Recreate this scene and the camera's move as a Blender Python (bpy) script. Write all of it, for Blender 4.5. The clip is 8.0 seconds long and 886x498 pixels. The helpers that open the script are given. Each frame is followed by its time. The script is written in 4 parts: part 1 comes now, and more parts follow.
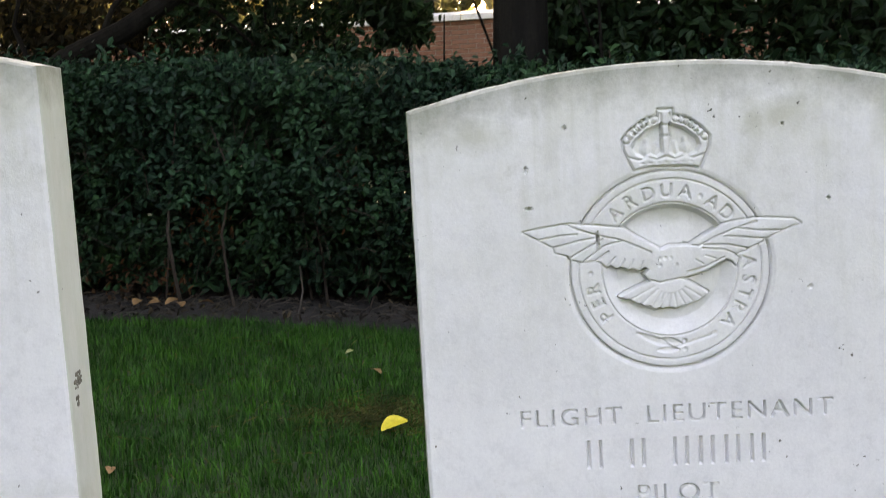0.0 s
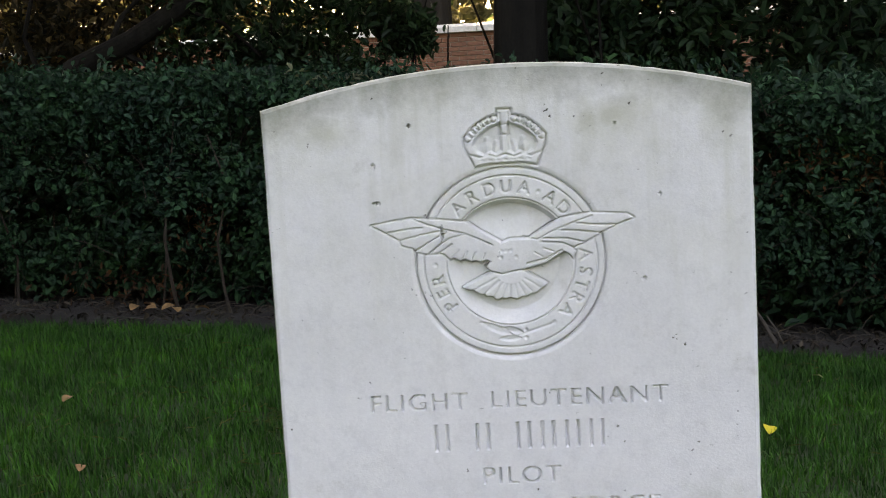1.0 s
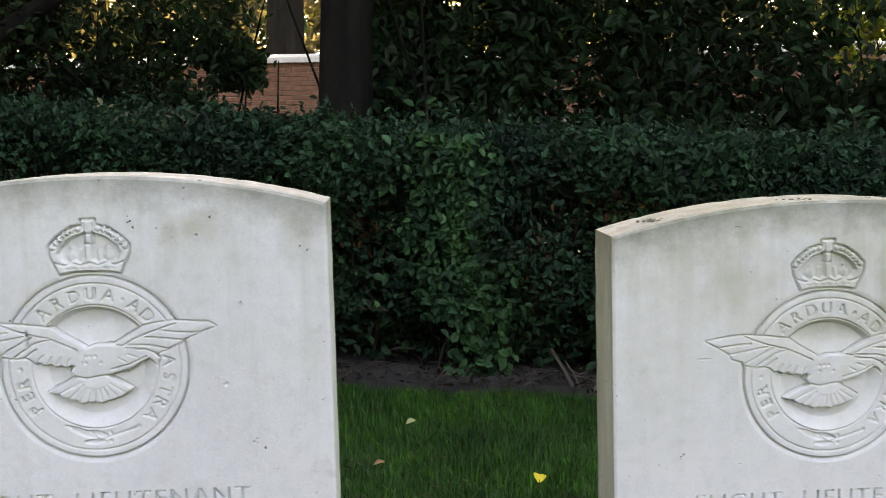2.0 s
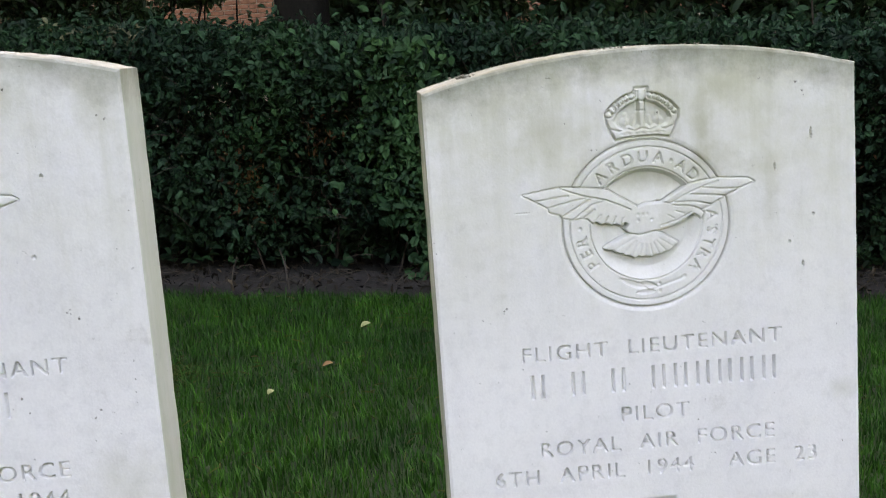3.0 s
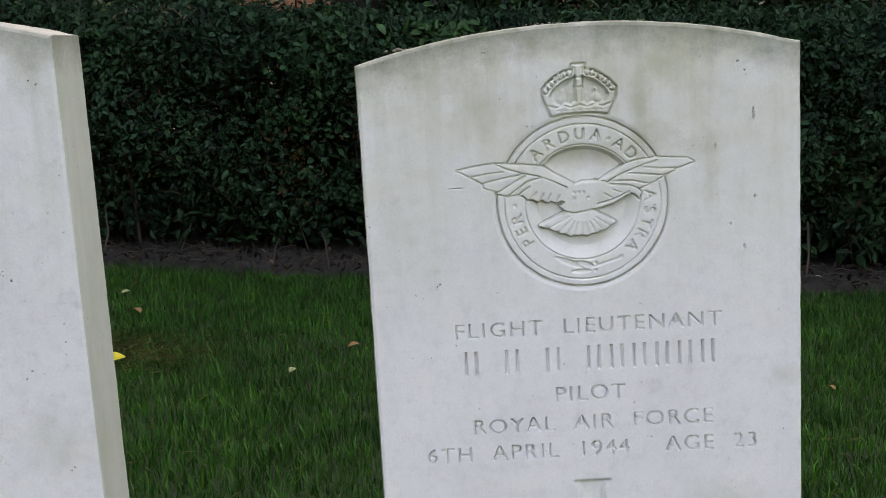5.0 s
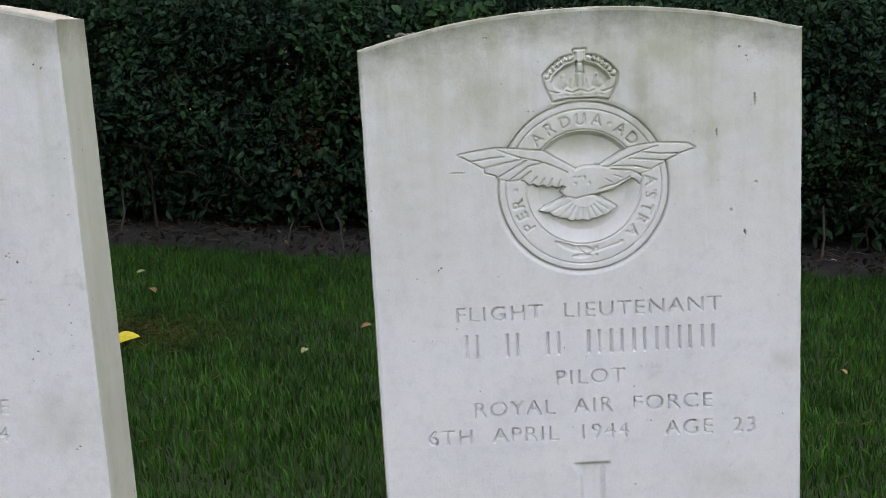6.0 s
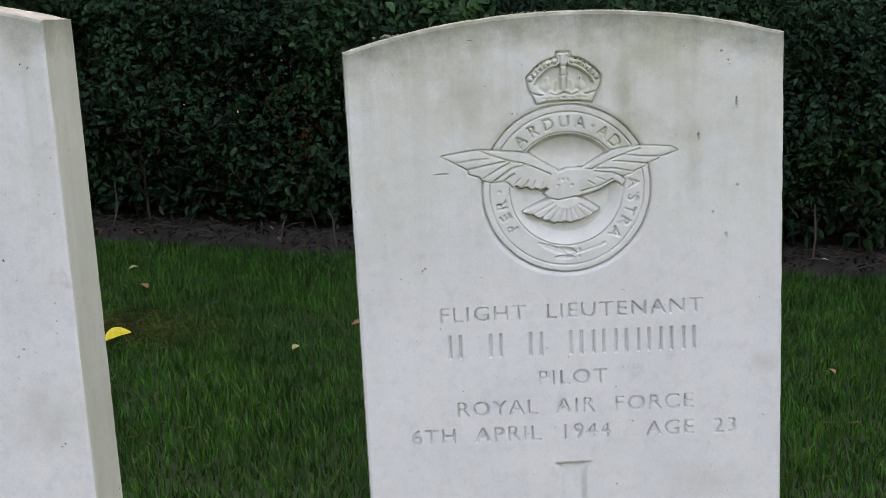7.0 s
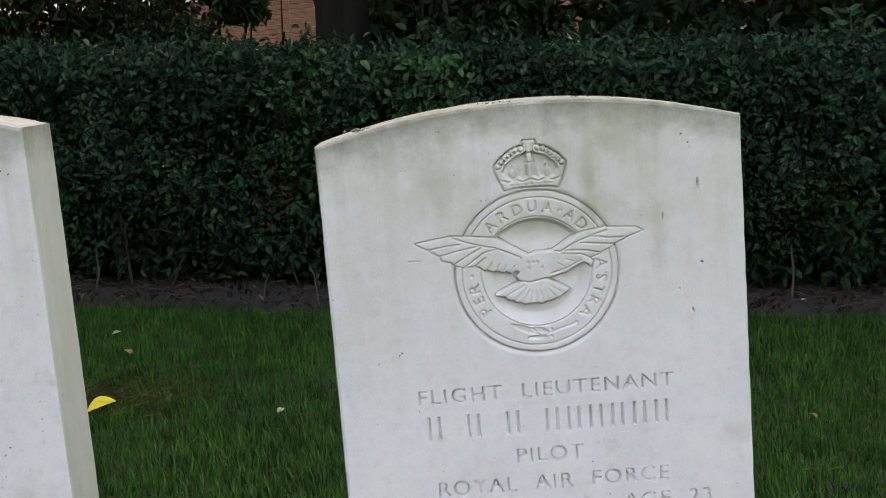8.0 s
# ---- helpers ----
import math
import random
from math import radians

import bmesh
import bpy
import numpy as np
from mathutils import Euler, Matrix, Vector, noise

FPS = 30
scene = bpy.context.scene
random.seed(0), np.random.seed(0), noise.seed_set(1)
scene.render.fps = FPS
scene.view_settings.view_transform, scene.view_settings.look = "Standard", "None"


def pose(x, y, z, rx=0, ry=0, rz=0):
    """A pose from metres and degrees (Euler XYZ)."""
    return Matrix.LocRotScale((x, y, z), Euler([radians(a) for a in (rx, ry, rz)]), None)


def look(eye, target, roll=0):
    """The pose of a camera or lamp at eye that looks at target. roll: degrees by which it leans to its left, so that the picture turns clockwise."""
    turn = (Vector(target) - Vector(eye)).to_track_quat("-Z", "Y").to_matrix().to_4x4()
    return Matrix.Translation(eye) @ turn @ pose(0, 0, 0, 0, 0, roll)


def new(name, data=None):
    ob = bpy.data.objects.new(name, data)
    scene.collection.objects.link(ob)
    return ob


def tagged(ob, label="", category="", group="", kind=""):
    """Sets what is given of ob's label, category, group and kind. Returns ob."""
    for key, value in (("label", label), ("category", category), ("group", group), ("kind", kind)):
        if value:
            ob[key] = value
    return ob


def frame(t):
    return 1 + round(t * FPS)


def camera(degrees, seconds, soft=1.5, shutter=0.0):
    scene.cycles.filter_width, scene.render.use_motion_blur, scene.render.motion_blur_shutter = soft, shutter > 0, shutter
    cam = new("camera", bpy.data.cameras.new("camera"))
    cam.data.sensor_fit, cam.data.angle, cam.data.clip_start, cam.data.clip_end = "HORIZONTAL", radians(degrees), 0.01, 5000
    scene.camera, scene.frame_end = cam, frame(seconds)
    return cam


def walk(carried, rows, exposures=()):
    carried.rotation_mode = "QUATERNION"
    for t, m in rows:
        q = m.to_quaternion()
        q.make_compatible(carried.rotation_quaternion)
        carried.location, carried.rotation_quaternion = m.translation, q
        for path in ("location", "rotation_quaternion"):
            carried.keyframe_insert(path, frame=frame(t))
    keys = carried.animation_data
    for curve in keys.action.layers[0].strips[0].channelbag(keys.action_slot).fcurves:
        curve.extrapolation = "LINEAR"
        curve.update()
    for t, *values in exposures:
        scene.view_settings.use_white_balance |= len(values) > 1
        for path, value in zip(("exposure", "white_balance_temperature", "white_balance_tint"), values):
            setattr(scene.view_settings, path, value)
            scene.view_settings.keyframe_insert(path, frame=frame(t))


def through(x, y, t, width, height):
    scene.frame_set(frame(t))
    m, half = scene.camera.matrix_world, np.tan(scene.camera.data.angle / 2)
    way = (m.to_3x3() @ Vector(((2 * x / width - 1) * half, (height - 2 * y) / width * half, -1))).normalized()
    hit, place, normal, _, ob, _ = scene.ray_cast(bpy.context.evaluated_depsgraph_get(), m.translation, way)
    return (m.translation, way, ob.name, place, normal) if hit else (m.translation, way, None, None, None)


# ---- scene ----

# ---------------------------------------------------------------- camera
cam = camera(41.6, 8.0, soft=0.9, shutter=0.12)
PATH = [
    (0, (-0.752, -0.913, 0.833), (-0.835, 1.070, 0.579), -3.3),
    (0.4, (-0.692, -0.902, 0.832), (-0.892, 1.047, 0.427), -3.6),
    (0.5, (-0.685, -0.930, 0.812), (-0.867, 1.050, 0.590), -2.8),
    (1, (-0.615, -0.955, 0.817), (-0.740, 1.028, 0.584), -3.2),
    (1.5, (-0.532, -0.969, 0.847), (-0.543, 1.017, 0.607), -3.4),
    (1.7, (-0.468, -0.986, 0.878), (-0.420, 1.005, 0.685), -2.6),
    (2.8, (-0.267, -0.983, 0.872), (-0.076, 0.987, 0.579), -1.1),
    (3, (-0.236, -1.001, 0.825), (-0.127, 0.963, 0.483), -4.2),
    (3.5, (-0.159, -0.990, 0.803), (-0.113, 0.967, 0.389), -3.0),
    (4, (-0.134, -1.000, 0.818), (-0.135, 0.956, 0.402), -4.2),
    (4.5, (-0.144, -0.986, 0.810), (-0.165, 0.968, 0.386), -3.7),
    (5, (-0.117, -1.005, 0.805), (-0.130, 0.964, 0.450), -3.3),
    (5.2, (-0.110, -1.004, 0.808), (-0.125, 0.963, 0.445), -3.2),
    (6.3, (-0.098, -1.013, 0.808), (-0.152, 0.949, 0.418), -3.1),
    (6.5, (-0.094, -1.013, 0.810), (-0.145, 0.948, 0.417), -2.9),
    (7, (-0.092, -1.018, 0.813), (-0.129, 0.943, 0.421), -2.8),
    (7.5, (-0.091, -1.031, 0.821), (-0.106, 0.934, 0.450), -4.7),
    (8, (-0.081, -1.039, 0.854), (-0.085, 0.936, 0.534), -4.6),
]
walk(cam, [(t, look(eye, target, roll)) for t, eye, target, roll in PATH],
     exposures=[(t, e + 0.93, 11350, 25) for t, e in ((0, 2.62), (0.5, 2.48), (1, 2.4), (1.7, 2.48), (2.8, 2.68), (3.05, 2.7), (3.5, 2.4), (4, 2.33), (8, 2.36))])

# ---------------------------------------------------------------- light
SUN_ELEVATION, SUN_FROM = 38.0, -6.0     # degrees; the sun stands beyond the trees
world = bpy.data.worlds.new("sky")
scene.world = world
world.use_nodes = True
wn = world.node_tree.nodes
sky = wn.new("ShaderNodeTexSky")
sky.sky_type, sky.sun_disc = "NISHITA", False
sky.sun_elevation, sky.sun_rotation = radians(SUN_ELEVATION), radians(SUN_FROM)
sky.air_density, sky.dust_density = 1.0, 2.0
world.node_tree.links.new(sky.outputs[0], wn["Background"].inputs[0])
wn["Background"].inputs[1].default_value = 0.15
sun = new("sun", bpy.data.lights.new("sun", "SUN"))
sun.data.energy, sun.data.angle, sun.data.color = 2.5, radians(0.5), (1.0, 0.93, 0.82)
_a, _e = radians(SUN_FROM), radians(SUN_ELEVATION)
sun.matrix_world = look((math.sin(_a) * math.cos(_e) * 30, math.cos(_a) * math.cos(_e) * 30, math.sin(_e) * 30), (0, 0, 0))

RNG = np.random.default_rng(7)


# ---------------------------------------------------------------- materials
def material(name):
    m = bpy.data.materials.new(name)
    m.use_nodes = True
    nt = m.node_tree
    return m, nt.nodes, nt.links, nt.nodes["Principled BSDF"]


def world_noise(n, l, scale, detail=4.0, rough=0.6, stretch=None):
    g = n.new("ShaderNodeNewGeometry")
    t = n.new("ShaderNodeTexNoise")
    t.inputs["Scale"].default_value, t.inputs["Detail"].default_value, t.inputs["Roughness"].default_value = scale, detail, rough
    if stretch:
        mp = n.new("ShaderNodeMapping")
        mp.inputs["Scale"].default_value = stretch
        l.new(g.outputs["Position"], mp.inputs["Vector"])
        l.new(mp.outputs[0], t.inputs["Vector"])
    else:
        l.new(g.outputs["Position"], t.inputs["Vector"])
    return t.outputs["Fac"]


def ramp(n, l, fac, stops):
    r = n.new("ShaderNodeValToRGB")
    e = r.color_ramp.elements
    while len(e) < len(stops):
        e.new(0.5)
    for el, (p, c) in zip(e, stops):
        el.position = p
        el.color = (*c, 1) if len(c) == 3 else (c[0],) * 3 + (1,)
    l.new(fac, r.inputs[0])
    return r.outputs["Color"]


def mix(n, l, fac, a, b, kind="MIX"):
    m = n.new("ShaderNodeMix")
    m.data_type, m.blend_type = "RGBA", kind
    for sock, v in ((m.inputs[0], fac), (m.inputs[6], a), (m.inputs[7], b)):
        if isinstance(v, (int, float)):
            sock.default_value = v
        elif isinstance(v, tuple):
            sock.default_value = (*v, 1)
        else:
            l.new(v, sock)
    return m.outputs[2]


def bump(n, l, bsdf, height, strength, distance):
    b = n.new("ShaderNodeBump")
    b.inputs["Strength"].default_value, b.inputs["Distance"].default_value = strength, distance
    l.new(height, b.inputs["Height"])
    l.new(b.outputs[0], bsdf.inputs["Normal"])


def n_clamp(n, l, value):
    k = n.new("ShaderNodeClamp")
    l.new(value, k.inputs[0])
    return k.outputs[0]


def limestone(name, algae, stains_shade=(), sides=(0.5, 0.5)):
    """White shelly limestone: pale grey with faint blotches, dark pits and olive algae that thins downwards."""
    m, n, l, b = material(name)
    broad = world_noise(n, l, 9, 5, 0.65)
    col = ramp(n, l, broad, [(0.3, (0.71, 0.71, 0.72)), (0.5, (0.775, 0.775, 0.78)), (0.7, (0.82, 0.82, 0.815))])
    grain = world_noise(n, l, 420, 3, 0.7)
    col = mix(n, l, 0.25, col, ramp(n, l, grain, [(0.3, (0.64, 0.64, 0.64)), (0.7, (0.88, 0.88, 0.87))]), "MIX")
    mottle = world_noise(n, l, 70, 5, 0.75)
    col = mix(n, l, 0.28, col, ramp(n, l, mottle, [(0.36, (0.76, 0.76, 0.76)), (0.5, (1, 1, 1)), (0.7, (1.06, 1.06, 1.05))]), "MULTIPLY")
    soot = world_noise(n, l, 26, 6, 0.75)
    col = mix(n, l, ramp(n, l, soot, [(0.61, (0, 0, 0)), (0.76, (0.5, 0.5, 0.5))]), col, (0.44, 0.43, 0.40))
    # algae: more towards the weathered top edge
    tc = n.new("ShaderNodeTexCoord")
    sep = n.new("ShaderNodeSeparateXYZ")
    l.new(tc.outputs["Object"], sep.inputs[0])
    mr = n.new("ShaderNodeMapRange")
    mr.inputs[1].default_value, mr.inputs[2].default_value = 0.52, 0.83
    l.new(sep.outputs[2], mr.inputs[0])
    patch = world_noise(n, l, 16, 6, 0.7)
    pm = ramp(n, l, patch, [(0.30, (0.15, 0.15, 0.15)), (0.62, (1, 1, 1))])
    w = n.new("ShaderNodeMath")
    w.operation = "MULTIPLY"
    l.new(mr.outputs[0], w.inputs[0])
    l.new(pm, w.inputs[1])
    w2 = n.new("ShaderNodeMath")
    w2.operation = "MULTIPLY"
    w2.inputs[1].default_value = algae
    l.new(w.outputs[0], w2.inputs[0])
    col = mix(n, l, w2.outputs[0], col, (0.50, 0.505, 0.34))
    def calc(op, a, b2):
        k = n.new("ShaderNodeMath")
        k.operation = op
        for i, val in enumerate((a, b2)):
            if isinstance(val, (int, float)):
                k.inputs[i].default_value = val
            else:
                l.new(val, k.inputs[i])
        return k.outputs[0]
    # olive streaks washed down from the top, and single spots of stain and painted relief shade, of their own place and
    # size
    streak = ramp(n, l, world_noise(n, l, 1.0, 5, 0.65, (42, 42, 3.4)), [(0.48, (0, 0, 0)), (0.72, (1, 1, 1))])
    col = mix(n, l, calc("MULTIPLY", calc("MULTIPLY", streak, mr.outputs[0]), 0.42), col, (0.40, 0.405, 0.27))
    rough_edge = calc("MULTIPLY", calc("SUBTRACT", world_noise(n, l, 60, 5, 0.7), 0.5), 1.6)
    for u, z, ru, rz, depth in stains_shade:
        du = calc("MULTIPLY", calc("SUBTRACT", sep.outputs[0], u), 1 / ru)
        dz = calc("MULTIPLY", calc("SUBTRACT", sep.outputs[2], z), 1 / rz)
        near = calc("SUBTRACT", 1.0, calc("SQRT", calc("ADD", calc("MULTIPLY", du, du), calc("MULTIPLY", dz, dz)), 0.0))
        near = n_clamp(n, l, calc("ADD", near, rough_edge))
        col = mix(n, l, calc("MULTIPLY", near, depth), col, (0.36, 0.36, 0.23))
    # the sawn side faces, never cleaned, are coated with algae; the left tint also paints their shade, the right one
    # offsets warm light
    for sign, film_shade, tint in zip((-1, 1), sides, ((0.145, 0.20, 0.125), (0.42, 0.50, 0.37))):
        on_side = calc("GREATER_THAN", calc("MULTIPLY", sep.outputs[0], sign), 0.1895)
        film_shade_mask = ramp(n, l, world_noise(n, l, 1.0, 5, 0.7, (22, 22, 6)), [(0.25, (film_shade * 0.55,) * 3), (0.65, (film_shade,) * 3)])
        col = mix(n, l, calc("MULTIPLY", on_side, film_shade_mask), col, tint)
    # grey-green crust along the arched top
    rise = calc("ADD", sep.outputs[2], calc("MULTIPLY", calc("MULTIPLY", sep.outputs[0], sep.outputs[0]), 0.73))
    ragged = calc("ADD", rise, calc("MULTIPLY", calc("SUBTRACT", world_noise(n, l, 38, 6, 0.75), 0.5), 0.06))
    rim = n.new("ShaderNodeMapRange")
    rim.inputs[1].default_value, rim.inputs[2].default_value = 0.7805, 0.8165
    rim.inputs[4].default_value = 0.60 + 0.4 * algae
    l.new(ragged, rim.inputs[0])
    col = mix(n, l, rim.outputs[0], col, (0.19, 0.20, 0.14))
    # pits and specks
    g = n.new("ShaderNodeNewGeometry")
    vor = n.new("ShaderNodeTexVoronoi")
    vor.inputs["Scale"].default_value = 120
    wob = n.new("ShaderNodeTexNoise")
    wob.inputs["Scale"].default_value = 190
    l.new(g.outputs["Position"], wob.inputs["Vector"])
    wsc = n.new("ShaderNodeVectorMath")
    wsc.operation = "MULTIPLY_ADD"
    wsc.inputs[1].default_value = (0.009, 0.009, 0.006)
    l.new(wob.outputs["Color"], wsc.inputs[0])
    l.new(g.outputs["Position"], wsc.inputs[2])
    l.new(wsc.outputs[0], vor.inputs["Vector"])
    spot = ramp(n, l, vor.outputs["Distance"], [(0.08, (1, 1, 1)), (0.15, (0, 0, 0))])
    gate = ramp(n, l, world_noise(n, l, 33, 4, 0.7), [(0.565, (0, 0, 0)), (0.63, (1, 1, 1))])
    sp = mix(n, l, 1.0, spot, gate, "MULTIPLY")
    col = mix(n, l, sp, col, (0.09, 0.09, 0.07))
    l.new(col, b.inputs["Base Color"])
    b.inputs["Roughness"].default_value = 0.85
    hsum = n.new("ShaderNodeMath")
    hsum.operation = "SUBTRACT"
    l.new(grain, hsum.inputs[0])
    l.new(sp, hsum.inputs[1])
    bump(n, l, b, hsum.outputs[0], 0.3, 0.0008)
    return m


def foliage(name, dark, light, yellow=None, gloss=0.45, through=0.35):
    """Leaf: per-leaf colour, slight gloss, light that comes through."""
    m, n, l, b = material(name)
    g = n.new("ShaderNodeNewGeometry")
    col = mix(n, l, g.outputs["Random Per Island"], dark, light)
    if yellow:
        r = ramp(n, l, g.outputs["Random Per Island"], [(0.90, (0, 0, 0)), (0.96, (1, 1, 1))])
        col = mix(n, l, r, col, yellow)
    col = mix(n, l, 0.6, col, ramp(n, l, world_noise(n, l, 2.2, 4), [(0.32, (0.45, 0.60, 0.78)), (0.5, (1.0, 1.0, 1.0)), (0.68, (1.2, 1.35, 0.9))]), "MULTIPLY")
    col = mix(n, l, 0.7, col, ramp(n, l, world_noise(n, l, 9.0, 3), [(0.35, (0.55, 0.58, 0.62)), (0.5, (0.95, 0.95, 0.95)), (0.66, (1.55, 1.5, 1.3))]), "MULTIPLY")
    l.new(col, b.inputs["Base Color"])
    b.inputs["Roughness"].default_value = gloss
    b.inputs["Specular IOR Level"].default_value = 0.17
    tr = n.new("ShaderNodeBsdfTranslucent")
    l.new(col, tr.inputs[0])
    ms = n.new("ShaderNodeMixShader")
    ms.inputs[0].default_value = through
    l.new(b.outputs[0], ms.inputs[1])
    l.new(tr.outputs[0], ms.inputs[2])
    l.new(ms.outputs[0], n["Material Output"].inputs[0])
    return m


def rough_stuff(name, stops, scale, bump_scale, bump_mm, rough=0.95, stretch=None):
    m, n, l, b = material(name)
    col = ramp(n, l, world_noise(n, l, scale, 6, 0.7, stretch), stops)
    col = mix(n, l, 0.35, col, ramp(n, l, world_noise(n, l, scale * 7, 4), [(0.3, (0.5, 0.5, 0.5)), (0.7, (1.3, 1.3, 1.3))]), "MULTIPLY")
    l.new(col, b.inputs["Base Color"])
    b.inputs["Roughness"].default_value = rough
    bump(n, l, b, world_noise(n, l, bump_scale, 6, 0.7, stretch), 0.8, bump_mm / 1000)
    return m


# last three spots paint the badge's relief shade in olive, over its algae
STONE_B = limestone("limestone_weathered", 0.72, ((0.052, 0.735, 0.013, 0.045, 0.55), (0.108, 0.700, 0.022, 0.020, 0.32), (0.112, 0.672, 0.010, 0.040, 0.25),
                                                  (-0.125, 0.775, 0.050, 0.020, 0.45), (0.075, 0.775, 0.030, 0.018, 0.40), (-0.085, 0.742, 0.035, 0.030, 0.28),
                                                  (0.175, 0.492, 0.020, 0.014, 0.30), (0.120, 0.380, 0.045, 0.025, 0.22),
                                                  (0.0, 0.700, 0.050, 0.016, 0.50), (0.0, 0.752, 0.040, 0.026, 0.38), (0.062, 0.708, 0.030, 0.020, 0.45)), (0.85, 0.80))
# the last spot paints shade under the ring's upper inner edge
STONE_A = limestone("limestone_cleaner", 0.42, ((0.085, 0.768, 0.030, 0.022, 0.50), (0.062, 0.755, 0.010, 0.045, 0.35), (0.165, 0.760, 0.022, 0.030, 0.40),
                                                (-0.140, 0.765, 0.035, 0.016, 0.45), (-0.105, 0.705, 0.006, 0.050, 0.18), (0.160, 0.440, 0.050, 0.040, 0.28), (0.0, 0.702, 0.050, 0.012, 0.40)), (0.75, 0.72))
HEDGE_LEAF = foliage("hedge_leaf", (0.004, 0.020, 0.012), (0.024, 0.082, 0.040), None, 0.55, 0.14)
SHRUB_GREEN = foliage("evergreen_shrub_leaf", (0.006, 0.022, 0.011), (0.024, 0.060, 0.026), None, 0.5, 0.3)
DEAD_LEAF = foliage("dead_hedge_leaf", (0.035, 0.018, 0.010), (0.11, 0.052, 0.025), None, 0.8, 0.2)
BLEACHED_LEAF = foliage("bleached_hedge_leaf", (0.07, 0.085, 0.045), (0.22, 0.22, 0.14), None, 0.75, 0.2)
THICKET_LEAF = foliage("thicket_leaf", (0.014, 0.013, 0.007), (0.050, 0.036, 0.016), (0.12, 0.085, 0.03), 0.7, 0.35)
DRY_GRASS = foliage("dry_grass_blade", (0.050, 0.060, 0.016), (0.12, 0.125, 0.042), None, 0.8, 0.2)
TREE_LEAF = foliage("tree_leaf", (0.025, 0.04, 0.015), (0.06, 0.10, 0.03))
SUNNY_LEAF = foliage("sunlit_leaf", (0.07, 0.068, 0.025), (0.20, 0.175, 0.085), None, 0.5, 0.5)
# bright yellow-green: sunlight painted into leaves that stand under the canopy
SUN_TONED_LEAF = foliage("sun_toned_leaf", (0.08, 0.12, 0.015), (0.22, 0.25, 0.04), None, 0.5, 0.5)
PALE_HEDGE_LEAF = foliage("pale_hedge_leaf", (0.014, 0.060, 0.024), (0.045, 0.135, 0.055), None, 0.55, 0.15)
GRASS = foliage("grass_blade", (0.008, 0.048, 0.008), (0.029, 0.155, 0.022), (0.048, 0.125, 0.022), 0.5, 0.22)
TWIG = rough_stuff("twig_bark", [(0.3, (0.018, 0.013, 0.010)), (0.7, (0.060, 0.043, 0.032))], 30, 120, 1.5)
BARK = rough_stuff("tree_bark", [(0.3, (0.006, 0.0055, 0.005)), (0.7, (0.020, 0.018, 0.015))], 9, 30, 12, 0.95, (1, 1, 0.18))
BARK.node_tree.nodes["Principled BSDF"].inputs["Specular IOR Level"].default_value = 0.1
SOIL = rough_stuff("bare_soil", [(0.3, (0.009, 0.0078, 0.007)), (0.7, (0.032, 0.027, 0.024))], 7, 60, 14)
TURF = rough_stuff("lawn_ground", [(0.3, (0.006, 0.022, 0.004)), (0.7, (0.016, 0.042, 0.008))], 12, 90, 8)
BRICK = rough_stuff("red_brick", [(0.3, (0.085, 0.032, 0.019)), (0.7, (0.21, 0.088, 0.052))], 14, 160, 3)
MORTAR = rough_stuff("lime_mortar", [(0.3, (0.16, 0.13, 0.105)), (0.7, (0.27, 0.23, 0.19))], 25, 200, 2)
COPING = rough_stuff("pale_coping", [(0.3, (0.40, 0.385, 0.35)), (0.7, (0.58, 0.565, 0.53))], 6, 80, 2)
BROWN_LITTER = foliage("litter_leaf", (0.014, 0.011, 0.008), (0.042, 0.031, 0.022), (0.13, 0.10, 0.07), 0.8, 0.1)
TWIG_PALE = rough_stuff("dry_twig", [(0.3, (0.030, 0.025, 0.020)), (0.7, (0.080, 0.066, 0.052))], 30, 120, 1)
YELLOW_LEAF = rough_stuff("yellow_fallen_leaf", [(0.3, (0.55, 0.42, 0.02)), (0.7, (0.75, 0.62, 0.05))], 40, 150, 1, 0.6)
BROWN_LEAF = rough_stuff("brown_fallen_leaf", [(0.3, (0.16, 0.08, 0.03)), (0.7, (0.36, 0.20, 0.08))], 40, 150, 1, 0.7)
PALE_LEAF = rough_stuff("pale_fallen_leaf", [(0.3, (0.20, 0.22, 0.08)), (0.7, (0.34, 0.36, 0.16))], 40, 150, 1, 0.7)


# ---------------------------------------------------------------- builders
def mesh_object(name, verts, faces, mat, parent=None, smooth=False):
    me = bpy.data.meshes.new(name)
    if isinstance(verts, np.ndarray):
        verts = verts.tolist()
    if isinstance(faces, np.ndarray):
        faces = faces.tolist()
    me.from_pydata(verts, [], faces)
    if smooth:
        me.shade_smooth()
    me.materials.append(mat)
    me.update()
    ob = new(name, me)
    if parent is not None:
        ob.parent = parent
    return ob


def part(name, bm, mat, parent, label=""):
    me = bpy.data.meshes.new(name)
    bm.to_mesh(me)
    bm.free()
    me.materials.append(mat)
    ob = new(name, me)
    ob.parent = parent
    return tagged(ob, label) if label else ob


def ground_z(x, y):
    """The lawn falls gently to the right and towards the hedge, and levels out further off."""
    return -0.0743 * 5 * np.tanh(np.asarray(x) / 5) - 0.0447 * 5 * np.tanh(np.asarray(y) / 5)


